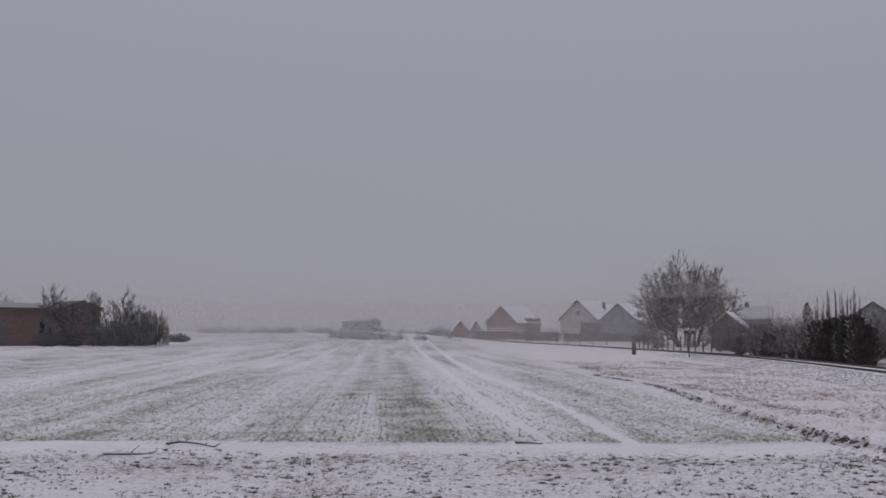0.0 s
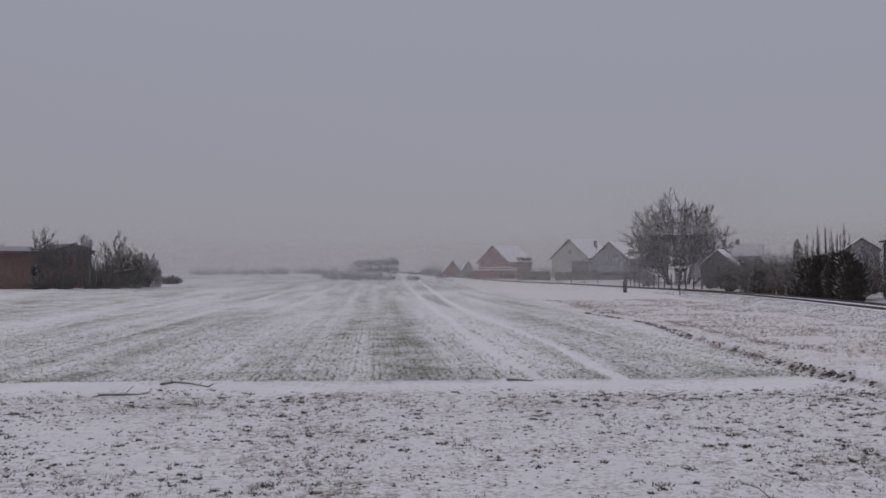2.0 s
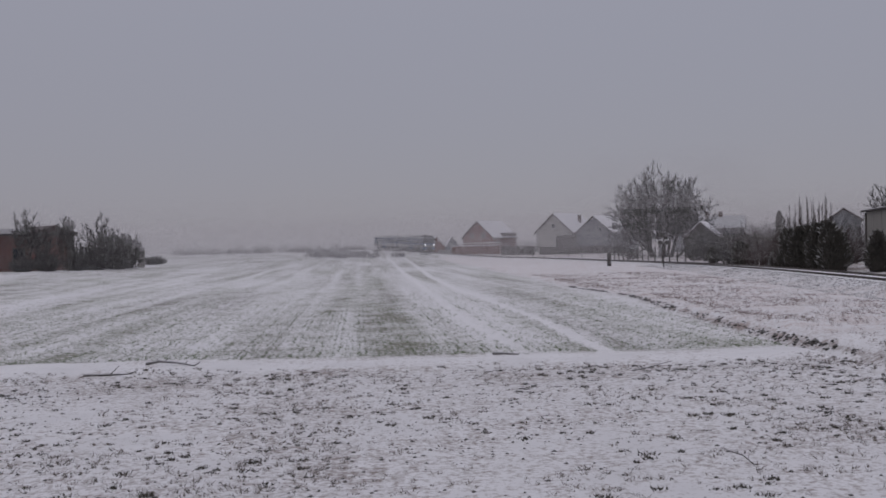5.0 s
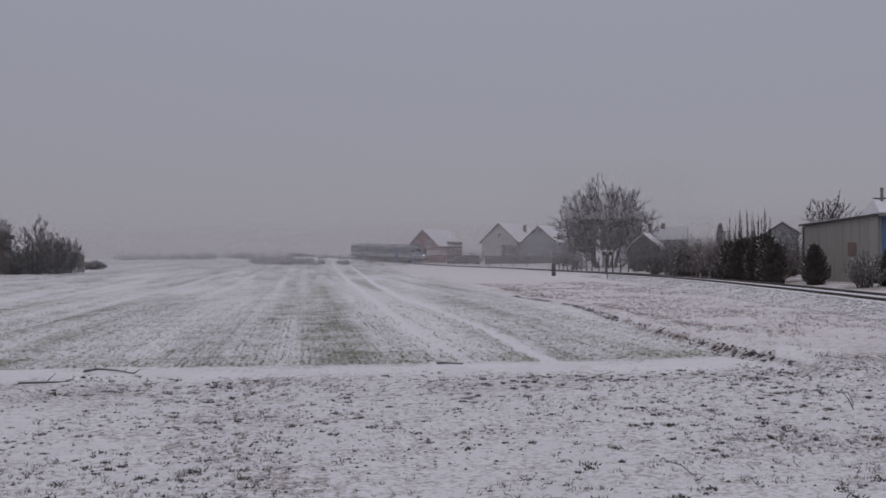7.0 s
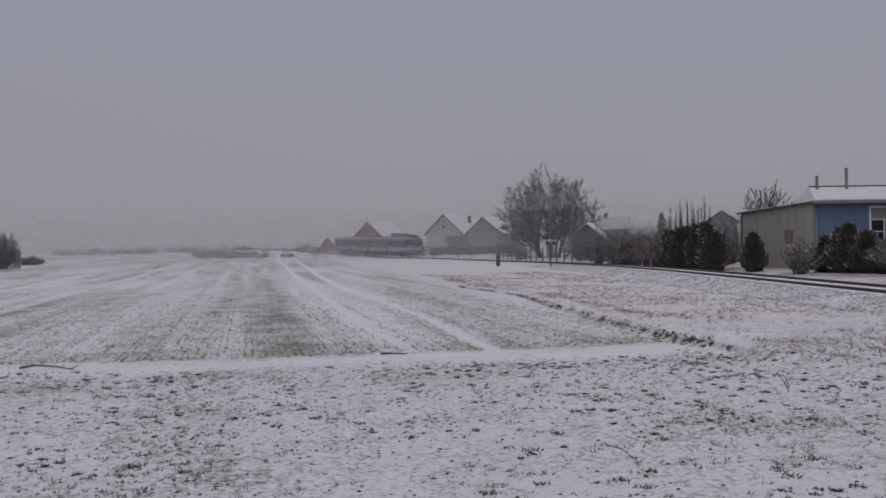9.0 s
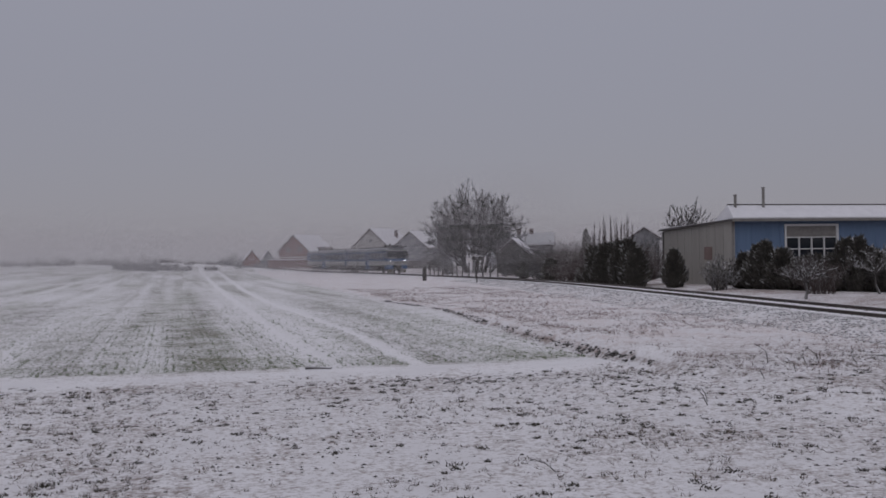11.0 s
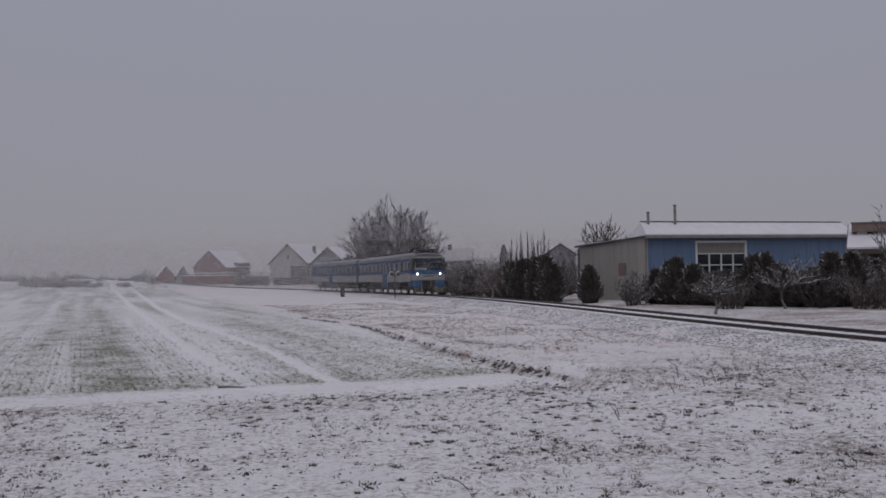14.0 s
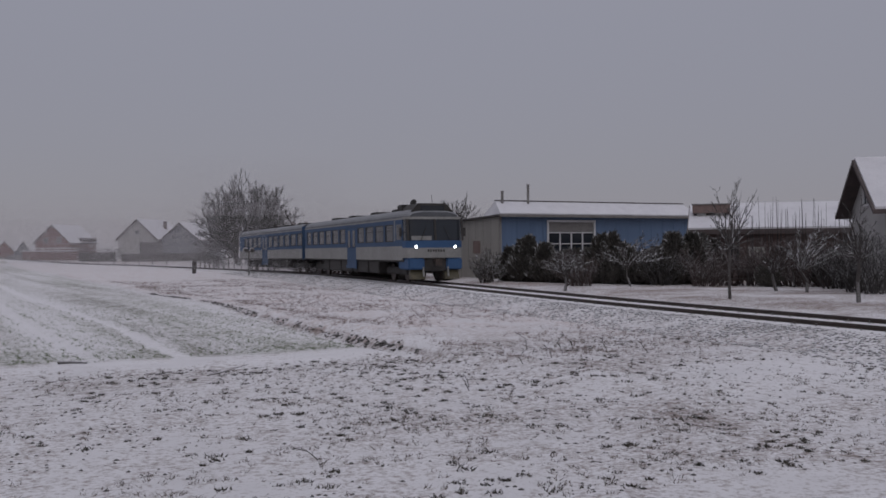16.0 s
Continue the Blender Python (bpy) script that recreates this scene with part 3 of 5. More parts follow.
    # blue apron in two halves, coupler between them, plough
    for s in (-1, 1):
        y0, y1 = sorted((s * 0.55, s * (H - 0.08)))
        part("apron", box(f - 0.9, y0, 0.62, front_x(1.1) - 0.02, y1, 1.18), TRAIN_BRIGHT, car, "bright blue front apron", bevel=0.06)
        y0, y1 = sorted((s * 0.5, s * (H - 0.22)))
        g = Geo().add([(L - 0.35, y0, 0.16), (L - 0.05, y0, 0.16), (L - 0.05, y1, 0.16), (L - 0.35, y1, 0.16), (L - 0.5, y0, 0.6), (L - 0.28, y0, 0.6), (L - 0.28, y1, 0.6), (L - 0.5, y1, 0.6)],
                      [(0, 3, 2, 1), (4, 5, 6, 7), (0, 1, 5, 4), (1, 2, 6, 5), (2, 3, 7, 6), (3, 0, 4, 7)])
        part("rail_guard", g, TRAIN_YELLOW, car, "worn yellow rail guard")
        y0 = s * 0.62
        part("hose", Geo().tube((L - 0.05, y0, 0.75), (L + 0.02, y0, 0.3), 0.04, 0.05, 8), TRAIN_PALE, car)
    part("buffer_beam", box(f - 0.3, -0.55, 0.55, L - 0.12, 0.55, 1.18), TRAIN_DARK, car)
    g = Geo().tube((L - 0.15, 0, 0.98), (L + 0.32, 0, 0.98), 0.10, 0.10, 10)
    g.box(L + 0.2, -0.17, 0.82, L + 0.42, 0.17, 1.14)
    part("coupler", g, STEEL, car, "worn steel coupler")
    return car


CARS = [build_car(True), build_car(False)]

# seconds and metres along the line, counted back from the south, of the leading car's front
RUN = ((0.0, 346.0), (1.5, 322.5), (3.5, 290.5), (7.0, 234.6), (9.0, 203.2), (11.5, 162.8), (12.5, 145.6), (14.5, 111.0), (15.5, 92.8), (16.0, 83.3))


def line_table():
    ys = np.linspace(-40, 420, 4601)
    xs = track_x(ys)
    s = np.concatenate([[0], np.cumsum(np.hypot(np.diff(xs), np.diff(ys)))])
    return ys, xs, s


def build_spray():
    rng = np.random.default_rng(12)
    n = 34000
    back = 24 + rng.exponential(14.0, n) - 14 * (rng.random(n) < 0.4)
    keep = (back < 70) & (back > 4)
    back = back[keep]
    n = len(back)
    x = 26 - back * 1.25
    grow = 1 + np.clip(-x - 12, 0, 40) * 0.05
    z = 0.12 + rng.exponential(0.33, n) * grow
    y = rng.normal(0, 1.25, n) * grow * 0.8 + np.where(x > -12, rng.choice([-1.9, 1.9], n), 0)
    c = np.stack([x, y, z], 1)
    u = rng.normal(0, 1, (n, 3))
    u /= np.linalg.norm(u, axis=1)[:, None]
    w = np.cross(u, rng.normal(0, 1, (n, 3)))
    w /= np.linalg.norm(w, axis=1)[:, None]
    r = 0.014
    v = np.stack([c + u * r, c + (-0.5 * u + 0.866 * w) * r, c + (-0.5 * u - 0.866 * w) * r], 1).reshape(-1, 3)
    return fast_mesh("snow_spray", v, np.arange(len(v)).reshape(-1, 3), FLAKE, "powder snow whirled up along the passing train", "snow")


def motions():
    ys, xs, s = line_table()
    ts, ss = np.array([a for a, _ in RUN]), np.array([b for _, b in RUN])
    slope = np.gradient(ss, ts)

    def run(t):
        i = int(np.clip(np.searchsorted(ts, t) - 1, 0, len(ts) - 2))
        h = ts[i + 1] - ts[i]
        u = (t - ts[i]) / h
        return (2 * u**3 - 3 * u**2 + 1) * ss[i] + (u**3 - 2 * u**2 + u) * h * slope[i] + (3 * u**2 - 2 * u**3) * ss[i + 1] + (u**3 - u**2) * h * slope[i + 1]

    def place(d):
        y = float(np.interp(d, s, ys))
        return Vector((float(track_x(y)), y, float(rail_z(y))))
    for car, back in zip(CARS, (0.0, CAR_LEN + 0.35)):
        rows = []
        for k in range(0, 33):
            t = k * 0.5
            mid = run(t) + back + CAR_LEN / 2
            a, b = place(mid - 8.6), place(mid + 8.6)
            d = (a - b).normalized()
            rows.append((t, Matrix.Translation((a + b) / 2) @ d.to_track_quat("X", "Z").to_matrix().to_4x4()))
        walk(car, rows)
        if back:
            walk(SPRAY, rows)


# ---------------------------------------------------------------- plants
def branches(rng, start, direction, length, radius, depth, wood, twigs, spread=0.6, up=0.15, kids=3, gnarl=0.25, minlen=0.35, thin=0.007, low=False, env=None):
    """A limb in three bent pieces that forks; thick pieces go to wood, thin ones to twigs."""
    p, d = Vector(start), Vector(direction).normalized()
    r = radius
    pieces = 3 if radius > 0.03 else 2
    for i in range(pieces):
        d = (d + Vector((rng.gauss(0, gnarl), rng.gauss(0, gnarl), rng.gauss(0, gnarl) + up * 0.5)) * 0.5).normalized()
        q = p + d * length / pieces
        r2 = radius * (1 - 0.5 * (i + 1) / pieces)
        g = wood if r > 0.035 else twigs
        g.tube(p, q, r, r2, 6 if r > 0.08 else (4 if r > 0.03 else 3))
        if env and ((q.x * q.x + q.y * q.y) / env[0] ** 2 + ((q.z - env[1]) / env[2]) ** 2) > rng.uniform(0.55, 1.3):
            return
        if depth > 0 and (i > 0 or pieces == 2 or (low and depth > 3)):
            for _ in range(kids if i == pieces - 1 else max(1, kids - 1)):
                a = d.orthogonal().normalized()
                a.rotate(Matrix.Rotation(rng.uniform(0, 2 * math.pi), 3, d))
                nd = (d + a * rng.uniform(0.5, 1.3) * spread + Vector((0, 0, up))).normalized()
                nl = length * rng.uniform(0.5, 0.78)
                if nl > minlen:
                    branches(rng, q, nd, nl, max(thin, r2 * rng.uniform(0.5, 0.7)), depth - 1, wood, twigs, spread, up, kids, gnarl, minlen, thin, low, env)
        p, r = q, r2


def dome_crown(rng, woods, twigs, width, height, limbs, trunks, clear, r0, reach=1.75, side=3, fine=5, thin=0.011, fork=(0.10, 0.26)):
    """Limbs that rise from a few forked stems and fan out to an uneven dome of twigs."""
    a = width / 2
    forks = []
    for k in range(trunks):
        b = 2 * math.pi * (k + rng.uniform(0.0, 0.6)) / trunks
        foot = Vector((math.cos(b), math.sin(b), 0)) * a * rng.uniform(0.05, 0.28)
        top = Vector((foot.x * 1.7, foot.y * 1.7, height * rng.uniform(*fork)))
        mid = foot.lerp(top, 0.5) + Vector((rng.gauss(0, 0.06), rng.gauss(0, 0.06), 0))
        rr = r0 * rng.uniform(0.7, 1.15)
        woods.append(Geo().tube(foot, mid, rr, rr * 0.85, 8).tube(mid, top, rr * 0.85, rr * 0.7, 8))
        forks.append((b, top, rr * 0.5, woods[-1]))
    for i in range(limbs):
        b = 2.39996 * i + rng.uniform(-0.25, 0.25)
        th = math.acos(max(-1.0, 1 - (i + 0.5) / limbs * (1 - math.cos(reach)))) + rng.uniform(-0.08, 0.08)
        k = rng.uniform(0.72, 1.0)
        end = Vector((a * k * math.sin(th) * math.cos(b), a * k * math.sin(th) * math.sin(b), clear + (height - clear) * k * math.cos(th)))
        if forks:
            _, start, rr, wood = min(forks, key=lambda f: abs((f[0] - b + math.pi) % (2 * math.pi) - math.pi) + rng.uniform(0, 1.0 + 3.5 * max(0.0, math.cos(th))))
        else:
            q = a * 0.45 * rng.random()
            start, rr, wood = Vector((q * math.cos(b), q * math.sin(b), 0)), r0, twigs
        ctl = Vector((start.x * 0.5 + end.x * 0.5, start.y * 0.5 + end.y * 0.5, start.z + (end.z - start.z) * 0.58 + 0.04 * height))
        n = 7
        pts = []
        for j in range(n + 1):
            u = j / n
            p = start * (1 - u) ** 2 + ctl * 2 * u * (1 - u) + end * u * u
            pts.append(p + Vector((rng.gauss(0, 1), rng.gauss(0, 1), rng.gauss(0, 1))) * 0.012 * width * (0 < j))
        ln = (end - start).length
        for j in range(n):
            u, v = j / n, (j + 1) / n
            wood.tube(pts[j], pts[j + 1], max(thin, rr * (1 - u) ** 1.1), max(thin, rr * (1 - v) ** 1.1), 5 if j < 4 else 3)
            if j < 2 and forks or j < 1:
                continue
            d = (pts[j + 1] - pts[j]).normalized()
            for _ in range(side):
                o = pts[j].lerp(pts[j + 1], rng.random())
                e = Vector((rng.gauss(0, 1), rng.gauss(0, 1), rng.gauss(0.25, 0.8))).normalized()
                l = ln * rng.uniform(0.10, 0.24) * (1.25 - 0.6 * u)
                m = o + (d * 0.8 + e * 0.75).normalized() * l * 0.55
                t = m + (d * 0.7 + e * 0.5 + Vector((0, 0, 0.35))).normalized() * l * 0.45
                twigs.tube(o, m, thin * 1.7, thin * 1.3, 3)
                twigs.tube(m, t, thin * 1.3, thin * 0.8, 3)
                for _ in range(fine):
                    w = rng.random()
                    c = o.lerp(m, w * 2) if w < 0.5 else m.lerp(t, w * 2 - 1)
                    g = Vector((rng.gauss(0, 0.7), rng.gauss(0, 0.7), rng.gauss(0.35, 0.6)))
                    c2 = c + (d * 0.9 + g).normalized() * l * rng.uniform(0.25, 0.5)
                    twigs.tube(c, c2, thin, thin * 0.5, 3)


def dome_tree(name, x, y, height, width, label, seed, limbs=60, trunks=6, clear=0.42, r0=0.2, reach=1.75, side=3, fine=5, thin=0.011, fork=(0.10, 0.26), group="", twig=None, wood_mat=None, category="tree"):
    rng = random.Random(seed)
    t = thing(name, pose(x, y, ground_z(x, y) - 0.05), label, category, group)
    woods, twigs = [], Geo()
    dome_crown(rng, woods, twigs, width, height, limbs, trunks, clear * height, r0, reach, side, fine, thin, fork)
    for wood in woods:
        part("trunk", wood, wood_mat or BARK, t, "grey stem and limbs")
    part("crown", twigs, twig or TWIG, t, "bare frosted twigs")
    return t


def evergreen(name, x, y, height, width, label, seed, tips=5200, group="", shape=0.6):
    """A dense dark conifer: a short stem and many small upright sprays on an uneven cone."""
    rng = random.Random(seed)
    t = thing(name, pose(x, y, ground_z(x, y) - 0.05), label, "evergreen", group)
    part("trunk", Geo().tube((0, 0, 0), (0, 0, height * 0.8), 0.09, 0.03, 7), BARK, t)
    g = Geo()
    lumps = [(rng.uniform(0, 2 * math.pi), rng.uniform(0.1, 0.9), rng.uniform(0.12, 0.3)) for _ in range(14)]
    vs, fs = [], []
    for i in range(tips):
        h = rng.random() ** 0.8
        a = rng.uniform(0, 2 * math.pi)
        prof = width / 2 * (min(1.0, (0.55 + h * 2.2)) * max(0.0, 1 - h) ** shape)
        for la, lh, lr in lumps:
            da = abs((a - la + math.pi) % (2 * math.pi) - math.pi)
            prof += lr * width * 0.5 * math.exp(-(da / 0.6) ** 2 - ((h - lh) / 0.13) ** 2) * (1 - h * 0.6)
        rr = prof * (rng.uniform(0.72, 1.04) + 0.18 * rng.random() ** 4) + 0.02
        c = Vector((rr * math.cos(a), rr * math.sin(a), h * height * 0.98 + 0.05))
        s = rng.uniform(0.05, 0.13) * (1 + 0.7 * (rng.random() < 0.14))
        o = Vector((math.cos(a) * 0.5, math.sin(a) * 0.5, rng.uniform(0.2, 1.2))).normalized()
        w = Vector((rng.gauss(0, 1), rng.gauss(0, 1), rng.gauss(0, 0.5))).normalized() * s * 0.5
        n = len(vs)
        vs += [c - w, c + w, c + o * s * 1.6 + w * 0.3]
        fs.append((n, n + 1, n + 2))
    g.add(vs, fs)
    core = []
    for k in range(9):
        h = k / 8
        rad = width / 2 * 0.72 * min(1.0, 0.55 + h * 2.2) * max(0.0, 1 - h) ** shape + 0.02
        core.append([(rad * math.cos(b), rad * math.sin(b), 0.05 + h * height * 0.93) for b in np.linspace(0, 2 * math.pi, 13)[:-1]])
    o = len(g.v)
    g.v += [p for ring in core for p in ring]
    for k in range(8):
        g.f += [(o + k * 12 + i, o + k * 12 + (i + 1) % 12, o + (k + 1) * 12 + (i + 1) % 12, o + (k + 1) * 12 + i) for i in range(12)]
    part("crown", g, THUJA, t, "dense dark foliage dusted with snow")
    return t


def shrub(name, x, y, height, width, label, seed, shoots=60, twig=TWIG, group="", droop=0.5, category="shrub"):
    """A leafless bush: many forking shoots from one stool."""
    rng = random.Random(seed)
    t = thing(name, pose(x, y, ground_z(x, y) - 0.05), label, category, group)
    wood, twigs = Geo(), Geo()
    for _ in range(shoots):
        a = rng.uniform(0, 2 * math.pi)
        r0 = rng.random() ** 0.5 * width * 0.28
        d = Vector((math.cos(a) * droop * rng.random(), math.sin(a) * droop * rng.random(), 1))
        branches(rng, (r0 * math.cos(a), r0 * math.sin(a), 0), d, height * rng.uniform(0.35, 0.72), 0.024, 2, wood, twigs, 0.75, 0.06, 2, 0.3, 0.12, 0.009)
    top = max(v[2] for v in twigs.v + wood.v)
    k = height / top
    twigs.add(wood.v, wood.f)
    twigs.v = [(v[0], v[1], v[2] * k) for v in twigs.v]
    part("crown", twigs, twig, t)
    return t


# ---------------------------------------------------------------- houses
def window_in(parent, x0, x1, z0, z1, y, frame_mat=TRIM_WHITE, bars=1):
    """A window set on a wall that faces -y at y: frame, sill and panes."""
    w = part("window", box(x0, y - 0.02, z0, x1, y + 0.03, z1), GLASS, parent)
    fr = Geo()
    for q in ((x0 - 0.07, z0 - 0.07, x0, z1 + 0.07), (x1, z0 - 0.07, x1 + 0.07, z1 + 0.07), (x0, z1, x1, z1 + 0.07), (x0, z0 - 0.07, x1, z0)):
        fr.box(q[0], y - 0.06, q[1], q[2], y + 0.03, q[3])
    for k in range(bars):
        c = x0 + (x1 - x0) * (k + 1) / (bars + 1)
        fr.box(c - 0.03, y - 0.05, z0, c + 0.03, y + 0.02, z1)
    part("frame", fr, frame_mat, w)
    return w


def gable_house(name, x, y, rz, width, depth, eave, ridge, wall_mat, label, windows=(), edge=TILE_DARK, over=0.45, chimney=None, roof_label="snow-covered tile roof"):
    """A house whose gable faces -y (before the turn); its origin is the middle of that wall's foot."""
    h = thing(name, pose(x, y, ground_z(x, y) - 0.1, 0, 0, rz), label, "house")
    w = width / 2
    part("wall", Geo().prism([(-w, 0), (w, 0), (w, eave), (0, ridge - 0.12), (-w, eave)], "y", 0, depth), wall_mat, h)
    tan = (ridge - eave) / w
    for s in (-1, 1):
        q = w + over
        zl = eave - tan * over
        prof = [(0, ridge), (s * q, zl), (s * q, zl - 0.16), (0, ridge - 0.18)]
        part("roof", Geo().prism(prof if s < 0 else prof[::-1], "y", -over, depth + over), edge, h, "dark tiled roof slope")
        prof = [(0, ridge + 0.12), (s * (q - 0.05), zl + 0.12), (s * (q - 0.05), zl + 0.012), (0, ridge + 0.012)]
        part("snow_cover", Geo().prism(prof if s < 0 else prof[::-1], "y", -over + 0.1, depth + over - 0.1), ROOF_SNOW, h, "layer of snow on the roof")
    for x0, x1, z0, z1 in windows:
        window_in(h, x0, x1, z0, z1, 0.0)
    if chimney:
        cx, cy, top = chimney
        g = box(cx - 0.3, cy - 0.3, eave, cx + 0.3, cy + 0.3, top)
        g.box(cx - 0.38, cy - 0.38, top, cx + 0.38, cy + 0.38, top + 0.12)
        part("chimney", g, BRICK_DARK, h, "dark brick chimney")
    return h


def polar(az, d):
    return d * math.sin(radians(az)), d * math.cos(radians(az))


def build_far_houses():
    x, y = polar(3.36, 238)
    red = gable_house("house", x, y, -36, 8.4, 11, 4.2, 7.9, BRICK_RED, "red brick house with a snowy gable roof", ((-2.1, -1.1, 3.9, 5.0), (1.1, 2.1, 3.9, 5.0)))
    part("dormer", box(1.2, 4.5, 4.2, 5.2, 9.5, 5.0), TILE_DARK, red, "dark flat-topped dormer")
    part("porch_roof", box(-4.6, -2.6, 2.55, 6.5, -0.02, 2.75), ROOF_SNOW, red, "snow-covered porch roof")
    x, y = polar(7.72, 224)
    white = gable_house("house", x, y, -38, 9.2, 12, 4.9, 8.9, PLASTER, "pale plastered house with a snowy gable roof", ((-0.4, 0.4, 5.6, 6.5),), chimney=(2.2, 8.0, 8.5))
    part("annex", box(2.6, -3.5, 0, 8.3, -0.02, 3.9), DARK_TRIM, white, "dark wooden annex")
    x, y = polar(10.0, 214)
    gable_house("house", x, y, -40, 8.4, 12, 4.6, 7.9, PLASTER_GREY, "grey plastered house with a snowy gable roof", ((-1.9, -0.8, 4.4, 5.5), (0.8, 1.9, 4.4, 5.5)))
    # garden walls and fences before them
    rng = random.Random(3)
    for (a0, d0), (a1, d1), hgt, m, lab in (((1.9, 214), (4.6, 206), 1.75, BRICK_BARN, "red brick garden wall capped with snow"), ((4.7, 206), (6.6, 200), 1.8, DARK_TRIM, "dark board fence in the snow"), ((6.9, 200), (11.6, 190), 1.6, DARK_TRIM, "dark board fence in the snow")):
        p, q = Vector((*polar(a0, d0), 0)), Vector((*polar(a1, d1), 0))
        ln = (q - p).length
        fz = ground_z(p.x, p.y)
        w = thing("garden_wall" if m is BRICK_BARN else "board_fence", pose(p.x, p.y, fz - 0.1, 0, 0, math.degrees(math.atan2(q.y - p.y, q.x - p.x))), lab, "wall" if m is BRICK_BARN else "fence")
        if m is BRICK_BARN:
            part("wall", box(0, -0.12, 0, ln, 0.12, hgt), m, w)
            part("snow_cap", box(0, -0.17, hgt, ln, 0.17, hgt + 0.22), ROOF_SNOW, w)
        else:
            for k in range(int(ln / 0.5)):
                part("board", box(k * 0.5, -0.03, 0.05, k * 0.5 + 0.46, 0.03, hgt + rng.uniform(-0.06, 0.06)), m, w)


build_far_houses()


def build_blue_hall():
    """A long blue hall with a beige end wall, a steep snowy roof edge, chimney pipes and one large window."""
    ln, ev, dep = 15.4, 4.0, 8.7
    hall = thing("hall", pose(28.8, 53.8, 0.1, 0, 0, 2.5), "long blue sheet-metal hall with a snowy roof and white-framed window", "building")
    wx0, wx1, wz0, wz1 = 3.5, 7.2, 1.6, 3.78
    g = Geo()
    g.box(0.2, 0, -0.2, wx0, 0.2, ev).box(wx1, 0, -0.2, ln, 0.2, ev).box(wx0, 0, -0.2, wx1, 0.2, wz0).box(wx0, 0, wz1, wx1, 0.2, ev)
    part("front_wall", g, BLUE_SHEET, hall, "blue profiled front wall", weld=True)
    for k in range(int(ln / 0.95)):
        x = 0.35 + k * 0.95
        if not wx0 - 0.1 < x < wx1 + 0.1:
            part("wall_rib", box(x, -0.02, 0.02, x + 0.045, -0.001, ev - 0.12), BLUE_SHEET, hall)
    part("end_wall", Geo().prism([(0.0, -0.2), (dep, -0.2), (dep, 3.62), (0.0, ev)], "x", 0.0, 0.19), BEIGE_SHEET, hall, "beige panelled end wall")
    for k in range(1, 9):
        y = k * dep / 9
        part("panel_joint", box(-0.006, y, 0.0, -0.001, y + 0.012, ev - 0.06 - 0.38 * y / dep), DARK_TRIM, hall)
    part("end_wall", box(ln - 0.2, 0.2, -0.2, ln, dep, ev), BLUE_SHEET, hall)
    part("rear_wall", box(0.2, dep - 0.2, -0.2, ln - 0.2, dep, 3.6), BLUE_SHEET, hall)
    part("corner_trim", box(-0.03, -0.05, 0, 0.1, -0.024, ev - 0.1), CONCRETE, hall, "pale corner trim")
    part("door", box(-0.05, 2.3, 1.7, -0.013, 3.2, 2.5), CLAY, hall, "brown boarded hatch")
    part("corner_post", box(-0.06, dep - 0.06, 0, 0.06, dep + 0.06, 3.6), DARK_TRIM, hall)
    # low roof that falls to the back, with a hipped snowy slope along the front
    prof = [(-0.42, ev), (-0.42, ev + 0.10), (dep + 0.3, 3.74), (dep + 0.3, 3.64)]
    part("roof", Geo().prism(prof, "x", -0.2, ln + 0.2), DARK_TRIM, hall, "thin dark roof edge")
    a, c, e = ev + 0.105, ev + 1.0, ev + 0.0
    hip = Geo().add([(-0.15, -0.40, a), (ln + 0.17, -0.40, a), (ln + 0.17, 1.3, c), (0.5, 1.3, c), (0.3, 2.6, e), (ln + 0.17, 3.0, e), (-0.15, -0.40, a + 0.07), (ln + 0.17, -0.40, a + 0.07)],
                    [(6, 7, 2, 3), (6, 3, 4), (3, 2, 5, 4), (0, 1, 7, 6), (0, 6, 4), (1, 5, 2, 7), (0, 4, 5, 1)])
    part("snow_cover", hip, ROOF_SNOW, hall, "smooth snow on the roof")
    part("ridge_cap", box(0.5, 1.24, c - 0.02, ln + 0.18, 1.36, c + 0.05), DARK_TRIM, hall, "dark ridge line")
    part("snow_strip", Geo().prism([(3.0, 3.935), (dep + 0.25, 3.745), (dep + 0.25, 3.80), (3.0, 3.99)], "x", -0.15, ln + 0.17), ROOF_SNOW, hall)
    part("fascia", box(-0.22, -0.48, ev - 0.06, ln + 0.22, -0.424, ev + 0.09), CONCRETE, hall, "pale fascia board")
    for x, z0, z1 in ((0.85, ev + 0.5, ev + 1.55), (2.75, ev + 0.6, ev + 2.0)):
        g = Geo().tube((x, 1.0, z0), (x, 1.0, z1), 0.085, 0.085, 10).tube((x, 1.0, z1), (x, 1.0, z1 + 0.06), 0.11, 0.10, 10)
        part("chimney_pipe", g, CONCRETE, hall, "thin grey chimney pipe")
    fr = Geo()
    t = 0.13
    fr.box(wx0, -0.05, wz0, wx0 + t, 0.12, wz1).box(wx1 - t, -0.05, wz0, wx1, 0.12, wz1).box(wx0 + t, -0.05, wz1 - t, wx1 - t, 0.12, wz1).box(wx0 + t, -0.05, wz0, wx1 - t, 0.12, wz0 + t)
    win = part("window", fr, TRIM_WHITE, hall, "wide white-framed window")
    span = wx1 - wx0 - 2 * t
    z_mid, z_low = 2.98, 2.28
    part("blind", box(wx0 + t, 0.05, z_mid + 0.03, wx1 - t, 0.09, wz1 - t), CONCRETE, win, "grey blind in the upper window")
    for z in (z_mid, z_low):
        part("glazing_bar", box(wx0 + t, -0.03, z - 0.03, wx1 - t, 0.1, z + 0.03), TRIM_WHITE, win)
